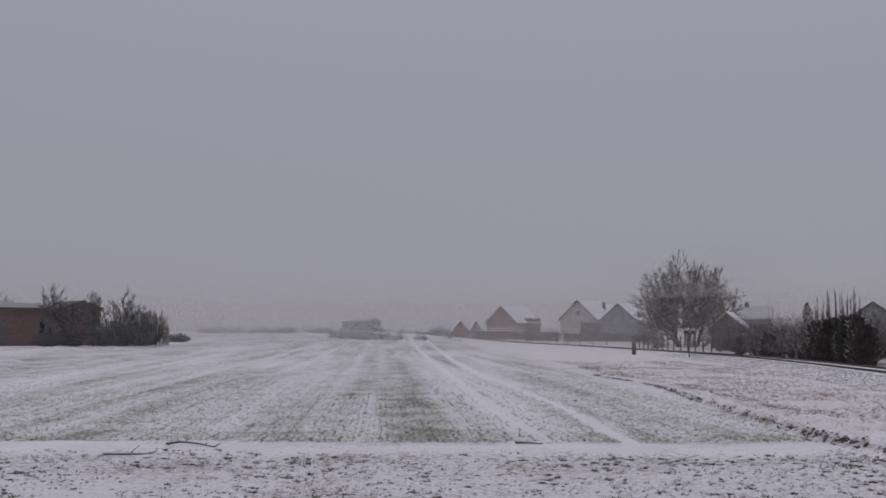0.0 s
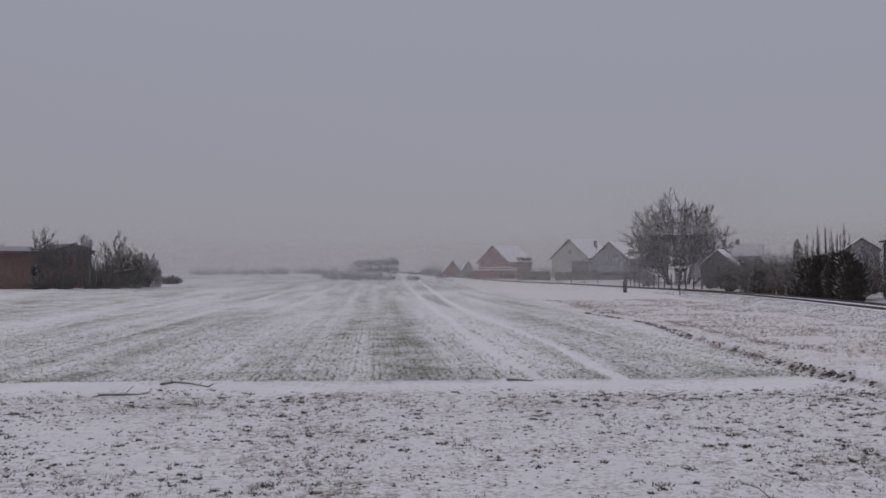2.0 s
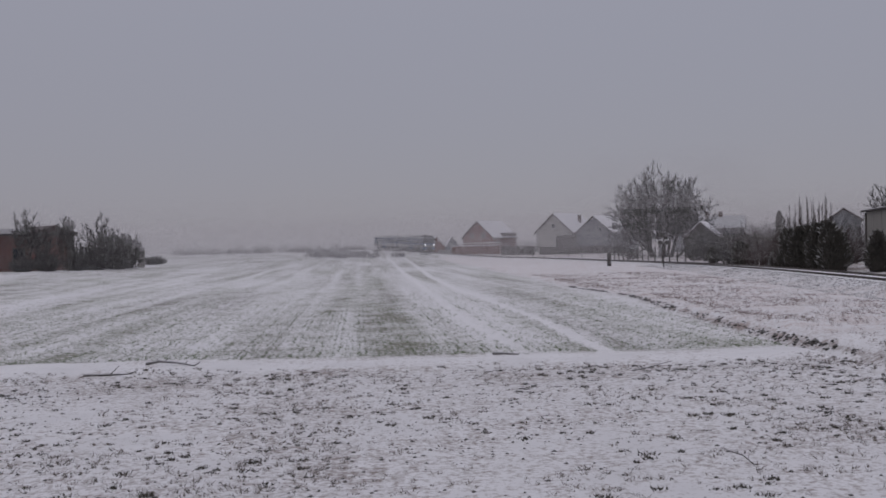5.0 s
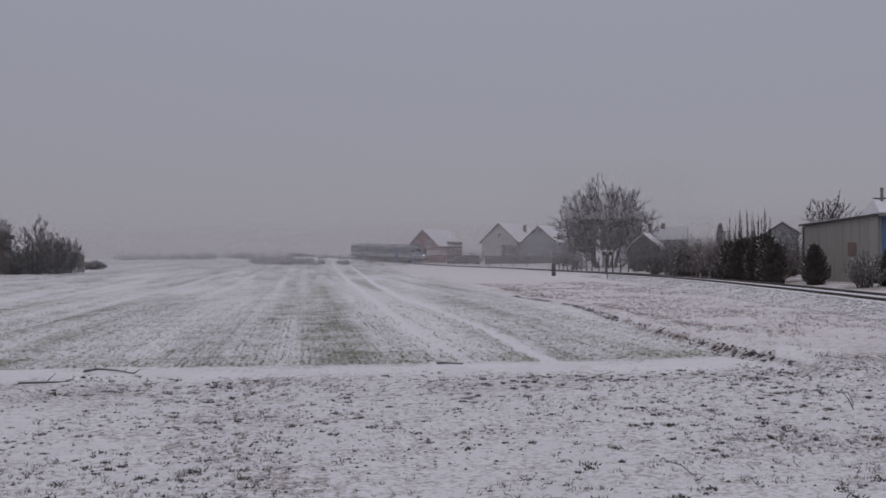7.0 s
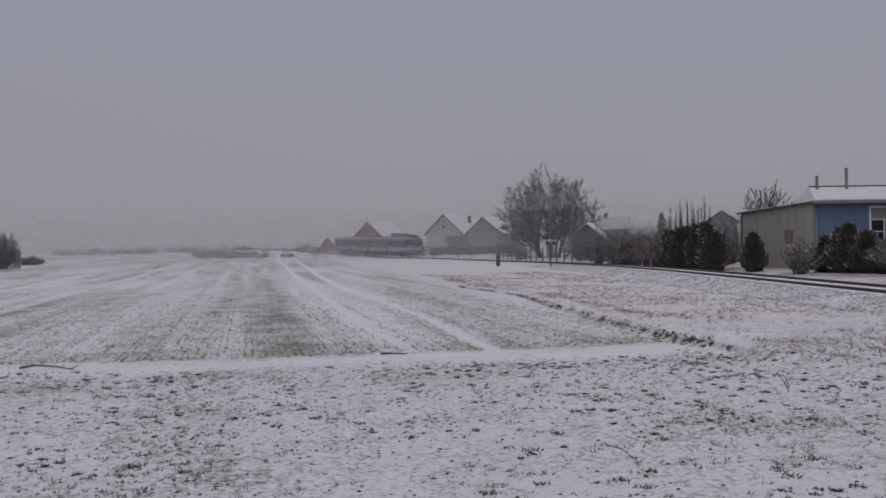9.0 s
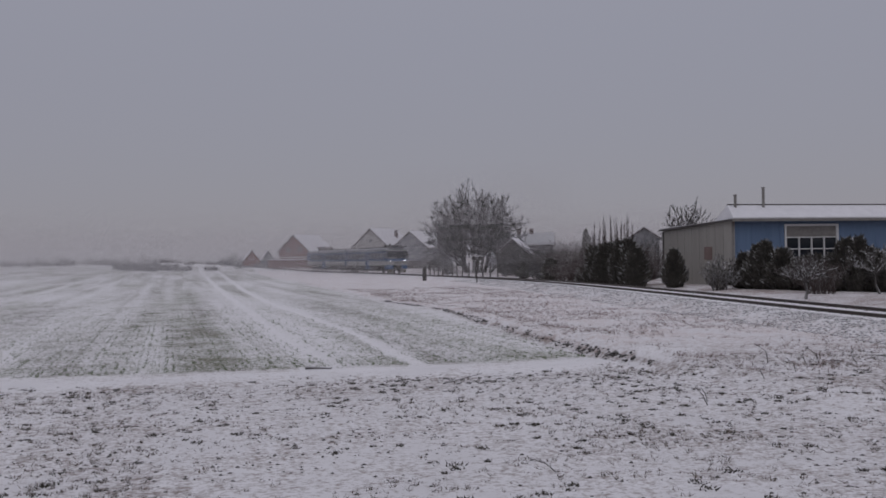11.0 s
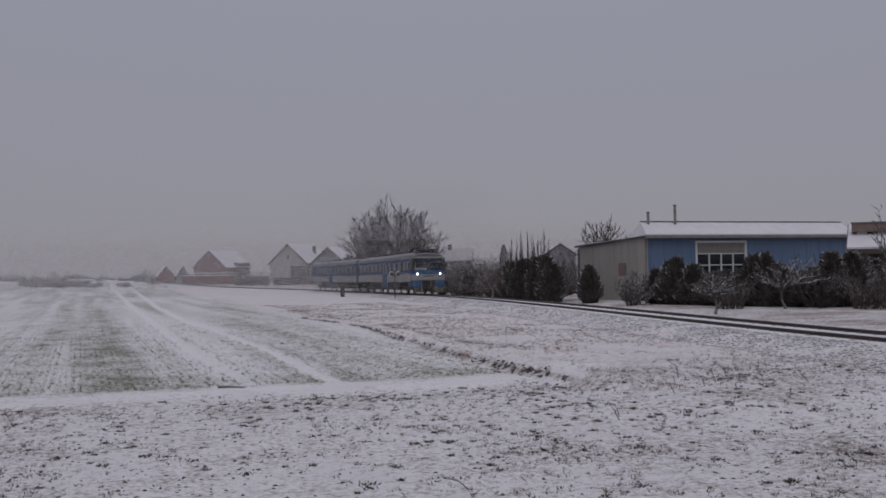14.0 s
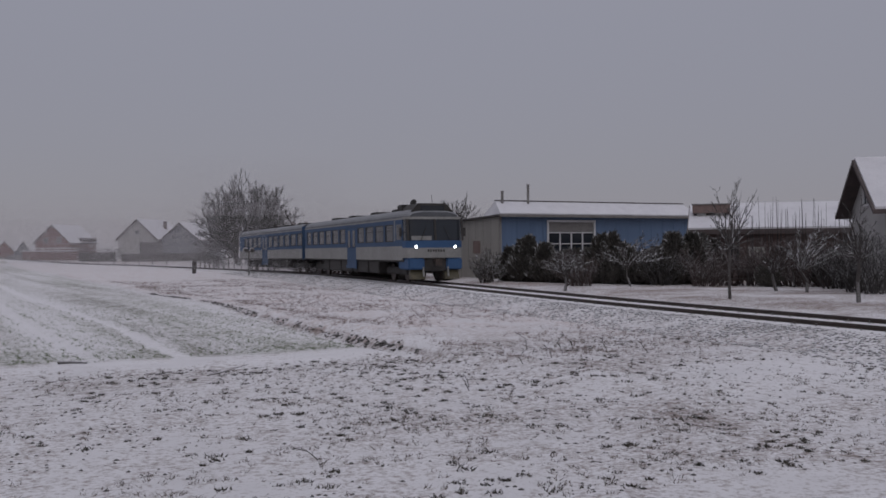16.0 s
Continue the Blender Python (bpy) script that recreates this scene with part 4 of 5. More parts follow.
    for k in (1, 2, 3):
        x = wx0 + t + span * k / 4
        for z0, z1 in ((wz0 + t, z_low - 0.03), (z_low + 0.03, z_mid - 0.03)):
            part("glazing_bar", box(x - 0.035, -0.03, z0, x + 0.035, 0.1, z1), TRIM_WHITE, win)
    for k in range(4):
        x = wx0 + t + span * k / 4
        part("pane", box(x + 0.003, 0.055, wz0 + t, x + span / 4 - 0.003, 0.075, z_mid), GLASS, win)


build_blue_hall()


def build_brick_sheds():
    """A long dark brick shed with a deep snowy roof, and a pale steep-gabled house at its end."""
    a, b = Vector((*polar(38.95, 57), 0)), Vector((*polar(49.2, 57.6), 0))
    d = b - a
    ln = d.length
    sh = thing("brick_shed", pose(a.x, a.y, 0.1, 0, 0, math.degrees(math.atan2(d.y, d.x))), "long dark brick shed under a deep snowy roof", "building")
    part("wall", box(0, 0, 0, ln, 0.25, 2.8), BRICK_DARK, sh)
    part("rear_wall", box(0, 5.5, 0, ln, 5.75, 2.8), BRICK_DARK, sh)
    part("end_wall", box(0, 0.25, 0, 0.25, 5.5, 2.8), BRICK_DARK, sh)
    prof = [(-0.6, 2.7), (-0.6, 2.95), (3.4, 4.45), (6.4, 3.0), (6.4, 2.75), (3.4, 4.2)]
    part("roof", Geo().prism(prof, "x", -0.2, ln), TILE_DARK, sh, "dark tile edge")
    prof = [(-0.55, 2.962), (-0.55, 3.06), (3.4, 4.56), (6.35, 3.1), (6.35, 3.03), (3.4, 4.462)]
    part("snow_cover", Geo().prism(prof, "x", -0.15, ln - 0.05), ROOF_SNOW, sh)
    for x0, x1 in ((1.6, 2.5), (4.2, 5.1)):
        window_in(sh, x0, x1, 1.0, 1.9, -0.01, DARK_TRIM)
    part("door", box(3.0, -0.05, 0.05, 3.9, -0.004, 2.0), BEIGE_SHEET, sh, "pale shed door")
    # wide low chimney block on two pale legs, before the ridge
    ch = part("chimney", box(0.05, 1.15, 3.92, 2.1, 1.85, 4.38), CLAY, sh, "wide reddish chimney block")
    part("cap", box(0.0, 1.1, 4.382, 2.15, 1.9, 4.45), CONCRETE, ch)
    for x0 in (0.3, 1.3):
        part("leg", box(x0, 1.25, 3.4, x0 + 0.5, 1.75, 3.918), PLASTER, ch, "pale plastered leg")
    x, y = polar(48.1, 45.0)
    gable_house("house", x, y, -126, 6.2, 11, 3.6, 5.45, PLASTER, "pale house with a steep snowy roof and dark gable edge", ((-0.5, 0.5, 3.6, 4.6),), over=0.6)


build_brick_sheds()


def build_barn():
    """A low red-brown brick barn at the field's far left edge."""
    a, b = Vector((*polar(-27.0, 92), 0)), Vector((*polar(-19.2, 97), 0))
    d = b - a
    ln = d.length
    z = ground_z(b.x, b.y)
    bn = thing("barn", pose(a.x, a.y, z + 0.02, 0, 0, math.degrees(math.atan2(d.y, d.x))), "low red brick barn with snow on its flat roof", "barn")
    part("wall", box(0, 0, -0.3, ln, 7, 3.1), BRICK_BARN, bn)
    part("roof", box(-0.3, -0.5, 3.1, ln + 0.4, 7.4, 3.32), TILE_DARK, bn)
    part("snow_cover", box(-0.2, 0.6, 3.322, ln - 3.4, 7.2, 3.75), ROOF_SNOW, bn)
    part("door", box(ln - 8.9, -0.06, 0.0, ln - 7.9, -0.004, 2.1), DARK_TRIM, bn, "dark wooden door")
    for x in (4.0, 8.6):
        window_in(bn, x, x + 1.0, 1.1, 2.0, 0.0, DARK_TRIM)
    g = Geo().prism([(-2.2, 3.324), (2.2, 3.324), (0, 4.05)], "y", -0.6, 4)
    g.v = [(v[0] + ln - 1.6, v[1], v[2]) for v in g.v]
    part("porch_roof", g, TILE_DARK, bn, "small dark pitched porch roof")


build_barn()


# ---------------------------------------------------------------- smaller things by the line
def build_lineside():
    x, y = 17.5, 91.5
    p = thing("marker_post", pose(x, y, ground_z(x, y) - 0.05), "short dark weathered marker post beside the line", "post")
    g = box(-0.17, -0.14, 0, 0.17, 0.14, 1.15)
    g.add([(-0.17, -0.14, 1.15), (0.17, -0.14, 1.15), (0.17, 0.14, 1.15), (-0.17, 0.14, 1.15), (0, 0, 1.27)], [(0, 1, 4), (1, 2, 4), (2, 3, 4), (3, 0, 4)])
    part("shaft", g, DARK_TRIM, p, bevel=0.02)
    x, y = polar(13.85, 82)
    s = thing("signal_post", pose(x, y, ground_z(x, y) - 0.05), "thin signal post with two dark round hoods", "signal")
    part("pole", Geo().tube((0, 0, 0), (0, 0, 2.15), 0.045, 0.04, 8), DARK_TRIM, s)
    part("crossbar", box(-0.32, -0.03, 1.92, 0.32, 0.03, 1.99), DARK_TRIM, s)
    for k in (-1, 1):
        hd = part("hood", Geo().tube((k * 0.27, 0.05, 2.08), (k * 0.27, -0.16, 2.05), 0.15, 0.17, 14), DARK_TRIM, s, "dark round lamp hood")
        part("backboard", Geo().tube((k * 0.27, 0.05, 2.08), (k * 0.27, 0.075, 2.08), 0.23, 0.23, 14), TRIM_WHITE, hd)


build_lineside()


def post_fence(name, pts, hgt, spacing, label, seed, wires=2, r=0.06):
    """Wooden posts with thin rails between them."""
    rng = random.Random(seed)
    a = Vector((*pts[0], 0))
    f = thing(name, pose(a.x, a.y, 0), label, "fence")
    tops = []
    for p, q in zip(pts, pts[1:]):
        p, q = Vector((*p, 0)), Vector((*q, 0))
        n = max(1, int((q - p).length / spacing))
        for k in range(n + (q == Vector((*pts[-1], 0)))):
            c = p.lerp(q, k / n)
            z = ground_z(c.x, c.y)
            h = hgt * rng.uniform(0.85, 1.12)
            b = Vector((c.x - a.x, c.y - a.y, z - 0.1))
            t = b + Vector((rng.uniform(-0.06, 0.06), rng.uniform(-0.06, 0.06), h + 0.1))
            part("post", Geo().tube(b, t, r * rng.uniform(0.8, 1.2), r * 0.8, 6), BARK, f)
            tops.append((b, t))
    for w in range(wires):
        u = 0.45 + 0.42 * w
        g = Geo()
        for (b0, t0), (b1, t1) in zip(tops, tops[1:]):
            g.tube(b0.lerp(t0, u), b1.lerp(t1, u), 0.018, 0.018, 3)
        part("wire", g, DARK_TRIM, f)


post_fence("field_fence", [(-47, 80), (-39, 84.5), (-34.6, 88), (-33.5, 95), (-34, 105)], 1.1, 2.6, "old wooden post fence before the barn", 1)
post_fence("garden_fence", [polar(10.9, 128), polar(13.0, 112), polar(15.5, 101), polar(18.0, 94)], 1.5, 1.9, "wooden garden fence beyond the line", 2, 3, 0.07)
post_fence("garden_fence", [polar(40.2, 49), polar(42.0, 48.5), polar(44.4, 47)], 0.9, 1.5, "low wooden garden fence in the snow", 3, 2, 0.05)
post_fence("garden_fence", [polar(2.2, 196), polar(6.5, 168), polar(9.3, 150)], 1.2, 4.5, "far wooden post fence beyond the line", 4, 1, 0.07)


def build_back_houses():
    x, y = polar(18.2, 190)
    h = gable_house("house", x, y, 72, 8.4, 12.5, 4.4, 6.5, PLASTER_GREY, "low grey house with a snowy roof behind bushes")
    # this roof's snow is greyed in its colour to sit back in the haze
    for o in h.children:
        if o.name.startswith("snow_cover"):
            o.data.materials[0] = HAZED_ROOF_SNOW
    for k in (4.0, 6.4):
        part("chimney", box(-0.5, k - 0.35, 6.0, 0.1, k + 0.35, 7.4), BRICK_DARK, h, "dark chimney stack")
    x, y = polar(23.35, 112)
    gable_house("house", x, y, -20, 3.3, 6, 4.0, 5.1, PLASTER_GREY, "small grey gabled outhouse behind the thicket", over=0.25)
    x, y = polar(15.9, 118)
    gable_house("shed", x, y, -25, 3.6, 5, 2.6, 4.2, DARK_TRIM, "dark wooden garden shed behind the big tree", over=0.25)
    # small pointed-roof huts beyond the field's end
    x, y = polar(1.0, 236)
    gable_house("hut", x, y, 5, 3.6, 5, 2.2, 4.4, BRICK_RED, "small red hut with a pointed roof", over=0.2)
    x, y = polar(1.9, 246)
    gable_house("hut", x, y, 5, 3.0, 4, 2.2, 4.3, PLASTER_GREY, "small grey hut with a snowy pointed roof", over=0.2)


build_back_houses()


# ---------------------------------------------------------------- trees and bushes
def build_plants():
    rng = random.Random(8)
    x, y = polar(13.75, 128)
    dome_tree("walnut_tree", x, y, 11.4, 14.6, "large bare many-stemmed tree with frosted twigs beyond the line", 11, limbs=150, trunks=9, clear=0.40, r0=0.26, reach=1.9, side=3, fine=5, thin=0.022)
    x, y = polar(25.9, 88)
    dome_tree("fruit_tree", x, y, 6.7, 5.4, "bare round-crowned tree behind the hall", 12, limbs=34, trunks=1, clear=0.52, r0=0.16, reach=1.75, side=3, fine=4, thin=0.016, fork=(0.28, 0.34))
    # dark thicket with tall bare shoots
    for i in range(11):
        az, dd = 20.65 + 2.3 * i / 10 + rng.uniform(-0.1, 0.1), 65.6 - 3.0 * i / 10 + rng.uniform(-0.5, 0.6)
        x, y = polar(az, dd)
        hh = rng.choice((2.0, 2.4, 2.7, 3.0)) - (0.5 if i > 9 else 0)
        evergreen("juniper_bush", x, y, hh, rng.uniform(1.1, 1.7), "dark overgrown evergreen bush with snow specks", 40 + i, 4200, "thicket beside the line", shape=rng.uniform(0.2, 0.55))
    for i in range(7):
        x, y = polar(20.6 + 2.4 * i / 6, 68.4 - 3 * i / 6)
        shrub("bush", x, y, 3.0 + rng.uniform(-0.5, 0.5), 1.9, "bare reddish bush grown through the thicket", 560 + i, 40, TWIG_RED, "thicket beside the line")
    for i in range(22):
        x, y = polar(20.6 + 2.2 * i / 21 + rng.uniform(-0.12, 0.12), 67.5 + rng.uniform(-0.6, 1.2))
        t = thing("poplar_shoot", pose(x, y, ground_z(x, y)), "tall straight bare poplar shoot", "tree", "row of poplar shoots")
        g, hh = Geo(), rng.choice((3.6, 4.1, 4.4, 4.7)) + rng.uniform(-0.2, 0.2)
        g.tube((0, 0, 0), (rng.uniform(-0.1, 0.1), 0, hh), 0.028, 0.009, 5)
        for _ in range(26):
            zz = rng.uniform(0.25, 0.92) * hh
            aa = rng.uniform(0, 6.28)
            l = 0.9 * (1.1 - zz / hh) + 0.12
            g.tube((0, 0, zz), (0.22 * l * math.cos(aa), 0.22 * l * math.sin(aa), zz + l), 0.010, 0.005, 3)
        part("trunk", g, TWIG_RED, t)
    # leafless bushes: behind the big tree, up to the hall, and round the houses
    for i, (az, dd, hh, ww, m) in enumerate((
            (15.7, 104, 2.6, 2.6, TWIG), (16.5, 100, 3.4, 3.0, TWIG), (17.2, 98, 3.9, 3.2, TWIG), (17.9, 94, 3.5, 3.0, TWIG), (18.6, 92, 4.1, 3.2, TWIG_RED), (19.2, 90, 3.9, 3.0, TWIG_RED),
            (19.8, 84, 3.6, 2.6, TWIG_RED), (17.6, 86, 2.0, 2.6, TWIG), (18.9, 82, 1.9, 2.6, TWIG_RED), (19.6, 79, 2.0, 2.2, TWIG_RED), (23.6, 78, 3.6, 2.0, TWIG_RED), (24.0, 84, 4.4, 2.2, TWIG),
            (22.3, 92, 4.5, 3.2, TWIG), (20.9, 95, 4.3, 3.2, TWIG), (16.2, 112, 4.2, 3.6, TWIG), (18.2, 110, 4.4, 3.6, TWIG), (12.2, 125, 2.2, 3.0, TWIG), (11.4, 150, 3.2, 3.6, TWIG))):
        x, y = polar(az, dd)
        shrub("bush", x, y, hh, ww, "bare tangled bush with frosted twigs" if m is TWIG else "bare reddish bush flecked with snow", 200 + i, 75, m, "bushes beyond the line")
    for i, (az, dd, hh) in enumerate(((16.55, 93, 1.35), (18.05, 84, 1.9), (19.9, 74, 1.2))):
        x, y = polar(az, dd)
        evergreen("juniper_bush", x, y, hh, hh * 0.8, "small dark evergreen bush in the garden", 230 + i, 2200, "garden evergreens", shape=0.4)
    for i, (az, dd, hh) in enumerate(((5.2, 212, 4.0), (6.3, 215, 3.6), (9.0, 205, 3.4), (11.6, 200, 5.0), (4.9, 232, 4.4), (-0.3, 236, 3.2), (0.4, 240, 3.6), (2.6, 214, 2.2), (6.45, 196, 2.6), (11.0, 190, 3.0))):
        x, y = polar(az, dd)
        shrub("bush", x, y, hh, hh * 0.95, "bare garden bush near the far houses", 240 + i, 46, TWIG, "bushes near the far houses")
    x, y = polar(20.1, 150)
    evergreen("spruce", x, y, 6.0, 2.6, "small dark pointed spruce among houses", 239, 3000, "", shape=0.8)
    # lone cone by the hall
    x, y = polar(25.02, 60.5)
    evergreen("thuja", x, y, 2.2, 1.3, "single dark cone-shaped thuja by the hall", 50, 6500, "", shape=0.55)
    # hedge of dark thujas before the hall
    path = [Vector(p) for p in ((26.6, 51.2, 0), (27.2, 46.5, 0), (28.3, 43.4, 0), (29.6, 41.6, 0), (31.0, 39.6, 0), (33.0, 40.2, 0), (34.6, 40.8, 0))]
    n = 34
    for i in range(3, n):
        u = i / (n - 1) * (len(path) - 1)
        k = min(int(u), len(path) - 2)
        p = path[k].lerp(path[k + 1], u - k)
        hh = rng.choice((1.6, 1.8, 2.0, 2.2, 2.5)) + rng.uniform(-0.1, 0.1) + (0.25 if i in (4, 7) else 0)
        evergreen("thuja", p.x + rng.uniform(-0.2, 0.2) + 0.3, p.y + rng.uniform(-0.3, 0.3) + 0.5, hh, rng.uniform(1.35, 1.95), "dark snow-flecked thuja in a hedge", 60 + i, 4200, "thuja hedge", shape=rng.uniform(0.35, 0.9))
    # twiggy undergrowth in and before the hedge and the brick shed
    for i, (az, dd, hh, m) in enumerate(((32.8, 48.5, 1.9, TWIG_RED), (37.4, 50, 2.3, TWIG), (39.8, 48, 2.3, TWIG_RED),
                                         (41.0, 49.5, 2.6, TWIG_RED), (42.4, 49, 2.3, TWIG_RED), (43.4, 48.5, 2.5, TWIG_RED), (44.3, 48, 2.4, TWIG_RED), (45.4, 47, 2.2, TWIG_RED), (46.6, 45, 2.6, TWIG), (47.8, 41.5, 2.6, TWIG), (48.8, 40, 2.8, TWIG))):
        x, y = polar(az, dd)
        shrub("bush", x, y, hh, 2.2, "bare tangled garden bush with snow on twigs" if m is TWIG else "bare reddish garden bush with withered leaves", 260 + i, 46, m, "garden bushes")
    for i, az in enumerate((43.1, 45.9, 47.0)):
        x, y = polar(az, 47.5)
        evergreen("thuja", x, y, 1.2, 1.0, "low dark evergreen before the brick shed", 290 + i, 2000, "garden evergreens", shape=0.4)
    for i in range(16):  # bare upright shoots over the brick shed
        x, y = polar(40.6 + 0.46 * i + rng.uniform(-0.15, 0.15), 50.5 + rng.uniform(-0.6, 0.6))
        t = thing("willow_shoot", pose(x, y, ground_z(x, y)), "tall thin bare shoots behind garden bushes", "shrub", "garden shoots")
        for _ in range(5):
            a, hh = rng.uniform(0, 6.28), rng.uniform(2.6, 4.3)
            g = Geo().tube((0, 0, 0), (0.3 * math.cos(a), 0.3 * math.sin(a), hh * 0.5), 0.022, 0.016, 4)
            g.tube((0.3 * math.cos(a), 0.3 * math.sin(a), hh * 0.5), (0.36 * math.cos(a), 0.36 * math.sin(a), hh), 0.016, 0.007, 3)
            part("stem", g, TWIG, t)
    # small fruit trees in the strip beyond the line
    for i, (x, y, hh, ww) in enumerate(((23.4, 37.5, 2.0, 2.7), (28.3, 39.0, 2.6, 3.9), (26.6, 42.5, 1.9, 2.2), (29.2, 30.4, 2.3, 2.3), (29.2, 28.7, 2.7, 2.6))):
        dome_tree("orchard_tree", x, y, hh, ww, "small pruned fruit tree with snowy branches", 80 + i, limbs=20, trunks=1, clear=0.5, r0=0.075, reach=1.55, side=3, fine=3, thin=0.008, fork=(0.32, 0.40), group="orchard trees", wood_mat=SNOWY_WOOD, twig=TWIG_RED if i == 3 else SNOWY_WOOD)
    for i, (x, y, hh, ww) in enumerate(((23.2, 26.6, 4.3, 2.4), (25.1, 22.9, 3.4, 2.0))):
        dome_tree("sapling", x, y, hh, ww, "slender bare sapling with upright shoots", 90 + i, limbs=22, trunks=1, clear=0.34, r0=0.065, reach=1.5, side=2, fine=2, thin=0.006, fork=(0.36, 0.42), group="saplings beyond the line", wood_mat=SNOWY_WOOD, twig=TWIG)
    x, y = polar(27.5, 55)
    dome_tree("bush", x, y, 2.0, 2.4, "bare bush laden with snow at the hedge's end", 99, limbs=40, trunks=0, clear=0.4, r0=0.02, reach=1.7, side=3, fine=4, thin=0.008, group="garden bushes", twig=SNOWY_WOOD, category="shrub")
    # at the barn
    for i, (az, dd, hh, ww) in enumerate(((-21.4, 91, 5.3, 2.6), (-20.6, 92.5, 4.2, 2.8), (-19.4, 92, 4.9, 2.2), (-24.2, 118, 6.0, 5.0), (-25.4, 118, 5.4, 4.0), (-17.75, 99, 5.3, 4.2))):
        x, y = polar(az, dd)
        dome_tree("barn_tree", x, y, hh, ww, "bare scraggy tree by the brick barn", 100 + i, limbs=20, trunks=3, clear=0.5, r0=0.08, reach=1.5, side=3, fine=5, thin=0.013, group="trees by the barn")
    for i, (az, dd, hh, ww) in enumerate(((-18.6, 97, 2.6, 3.2), (-17.0, 100, 3.9, 4.4), (-16.3, 104, 3.7, 4.2), (-17.9, 96, 2.6, 3.4), (-18.9, 94, 1.8, 2.6), (-20.4, 91, 1.9, 3.0), (-21.6, 90.5, 1.5, 2.6), (-14.9, 122, 1.2, 3.4))):
        x, y = polar(az, dd)
        dome_tree("bush", x, y, hh, ww, "bare grey bush at the field's edge", 310 + i, limbs=74, trunks=0, clear=0.35, r0=0.03, reach=1.75, side=3, fine=5, thin=0.012, group="bushes at the field's edge", category="shrub")
    x, y = polar(-15.55, 108)
    g = thing("gate_post", pose(x, y, ground_z(x, y) - 0.1), "grey gate post at the end of the bushes", "post")
    part("shaft", box(-0.35, -0.2, 0, 0.35, 0.2, 1.9), CONCRETE, g, bevel=0.04)
    # far line of scrub and trees, too far to count; distance haze is in their colour
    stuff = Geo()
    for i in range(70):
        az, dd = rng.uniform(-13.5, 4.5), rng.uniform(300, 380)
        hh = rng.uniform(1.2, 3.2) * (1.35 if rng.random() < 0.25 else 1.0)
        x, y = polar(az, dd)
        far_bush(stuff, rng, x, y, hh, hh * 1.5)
    part_stuff("far_scrub", stuff, HAZED_SCRUB, "far line of frosted scrub and trees with haze in their colour", "scrub")
    # scrub at the field's far edge, in the same haze-lightened colour
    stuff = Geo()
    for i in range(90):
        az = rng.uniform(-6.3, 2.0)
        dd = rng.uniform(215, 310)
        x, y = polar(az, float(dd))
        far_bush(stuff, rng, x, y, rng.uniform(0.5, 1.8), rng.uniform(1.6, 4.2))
    part_stuff("field_scrub", stuff, HAZED_SCRUB, "low bare scrub along the field's far edge", "scrub")


def far_bush(g, rng, x, y, hh, ww):
    z = ground_z(x, y) - 0.05
    for _ in range(46):
        a, r = rng.uniform(0, 6.28), ww * 0.5 * rng.random() ** 0.6
        h = hh * rng.uniform(0.4, 1.0) * (1 - 0.5 * (2 * r / ww) ** 2)
        c = Vector((x + r * math.cos(a), y + r * math.sin(a), z))
        t = c + Vector((rng.gauss(0, 0.2), rng.gauss(0, 0.2), h))
        g.tube(c, t, 0.05, 0.025, 3)
        for _ in range(2):
            u = c.lerp(t, rng.uniform(0.4, 0.9))
            g.tube(u, u + Vector((rng.gauss(0, 0.35), rng.gauss(0, 0.35), rng.uniform(0.1, 0.5))), 0.03, 0.015, 3)


def part_stuff(name, geo, material, label, category):
    me = bpy.data.meshes.new(name)
    me.from_pydata(geo.v, [], geo.f)
    me.materials.append(material)
    tagged(new(name, me), label, category, kind="stuff")


build_plants()


# ---------------------------------------------------------------- ground litter: grass, wheat, clods, stones
def fast_mesh(name, v, tris, material, label, category):
    me = bpy.data.meshes.new(name)
    me.vertices.add(len(v))
    me.vertices.foreach_set("co", np.ascontiguousarray(v, np.float32).ravel())
    me.loops.add(tris.size)
    me.loops.foreach_set("vertex_index", tris.ravel().astype(np.int32))
    me.polygons.add(len(tris))
    me.polygons.foreach_set("loop_start", (np.arange(len(tris)) * 3).astype(np.int32))
    me.update(calc_edges=True)
    me.materials.append(material)
    return tagged(new(name, me), label, category, kind="stuff")


def blades(rng, pts, per, tall, wide, spread, lean):
    """Triangles: `per` pointed blades round each place; tall is an array, one height for each place."""
    n = len(pts)
    base = np.repeat(pts, per, 0) + np.concatenate([rng.normal(0, 1, (n * per, 2)) * np.repeat(spread, per)[:, None], np.zeros((n * per, 1))], 1)
    h = np.repeat(tall, per) * rng.uniform(0.5, 1.0, n * per)
    a = rng.uniform(0, 2 * np.pi, n * per)
    w = np.stack([np.cos(a), np.sin(a), 0 * a], 1) * (wide * rng.uniform(0.6, 1.2, n * per))[:, None]
    tip = base + np.stack([rng.normal(0, lean, n * per) * h, rng.normal(0, lean, n * per) * h, h], 1)
    v = np.stack([base - w - [0, 0, 0.01], base + w - [0, 0, 0.01], tip], 1).reshape(-1, 3)
    return v, np.arange(len(v)).reshape(-1, 3)


def on_ground(x, y):
    z, cover, green, dry = lie(x, y)
    return np.stack([x, y, z], 1), cover


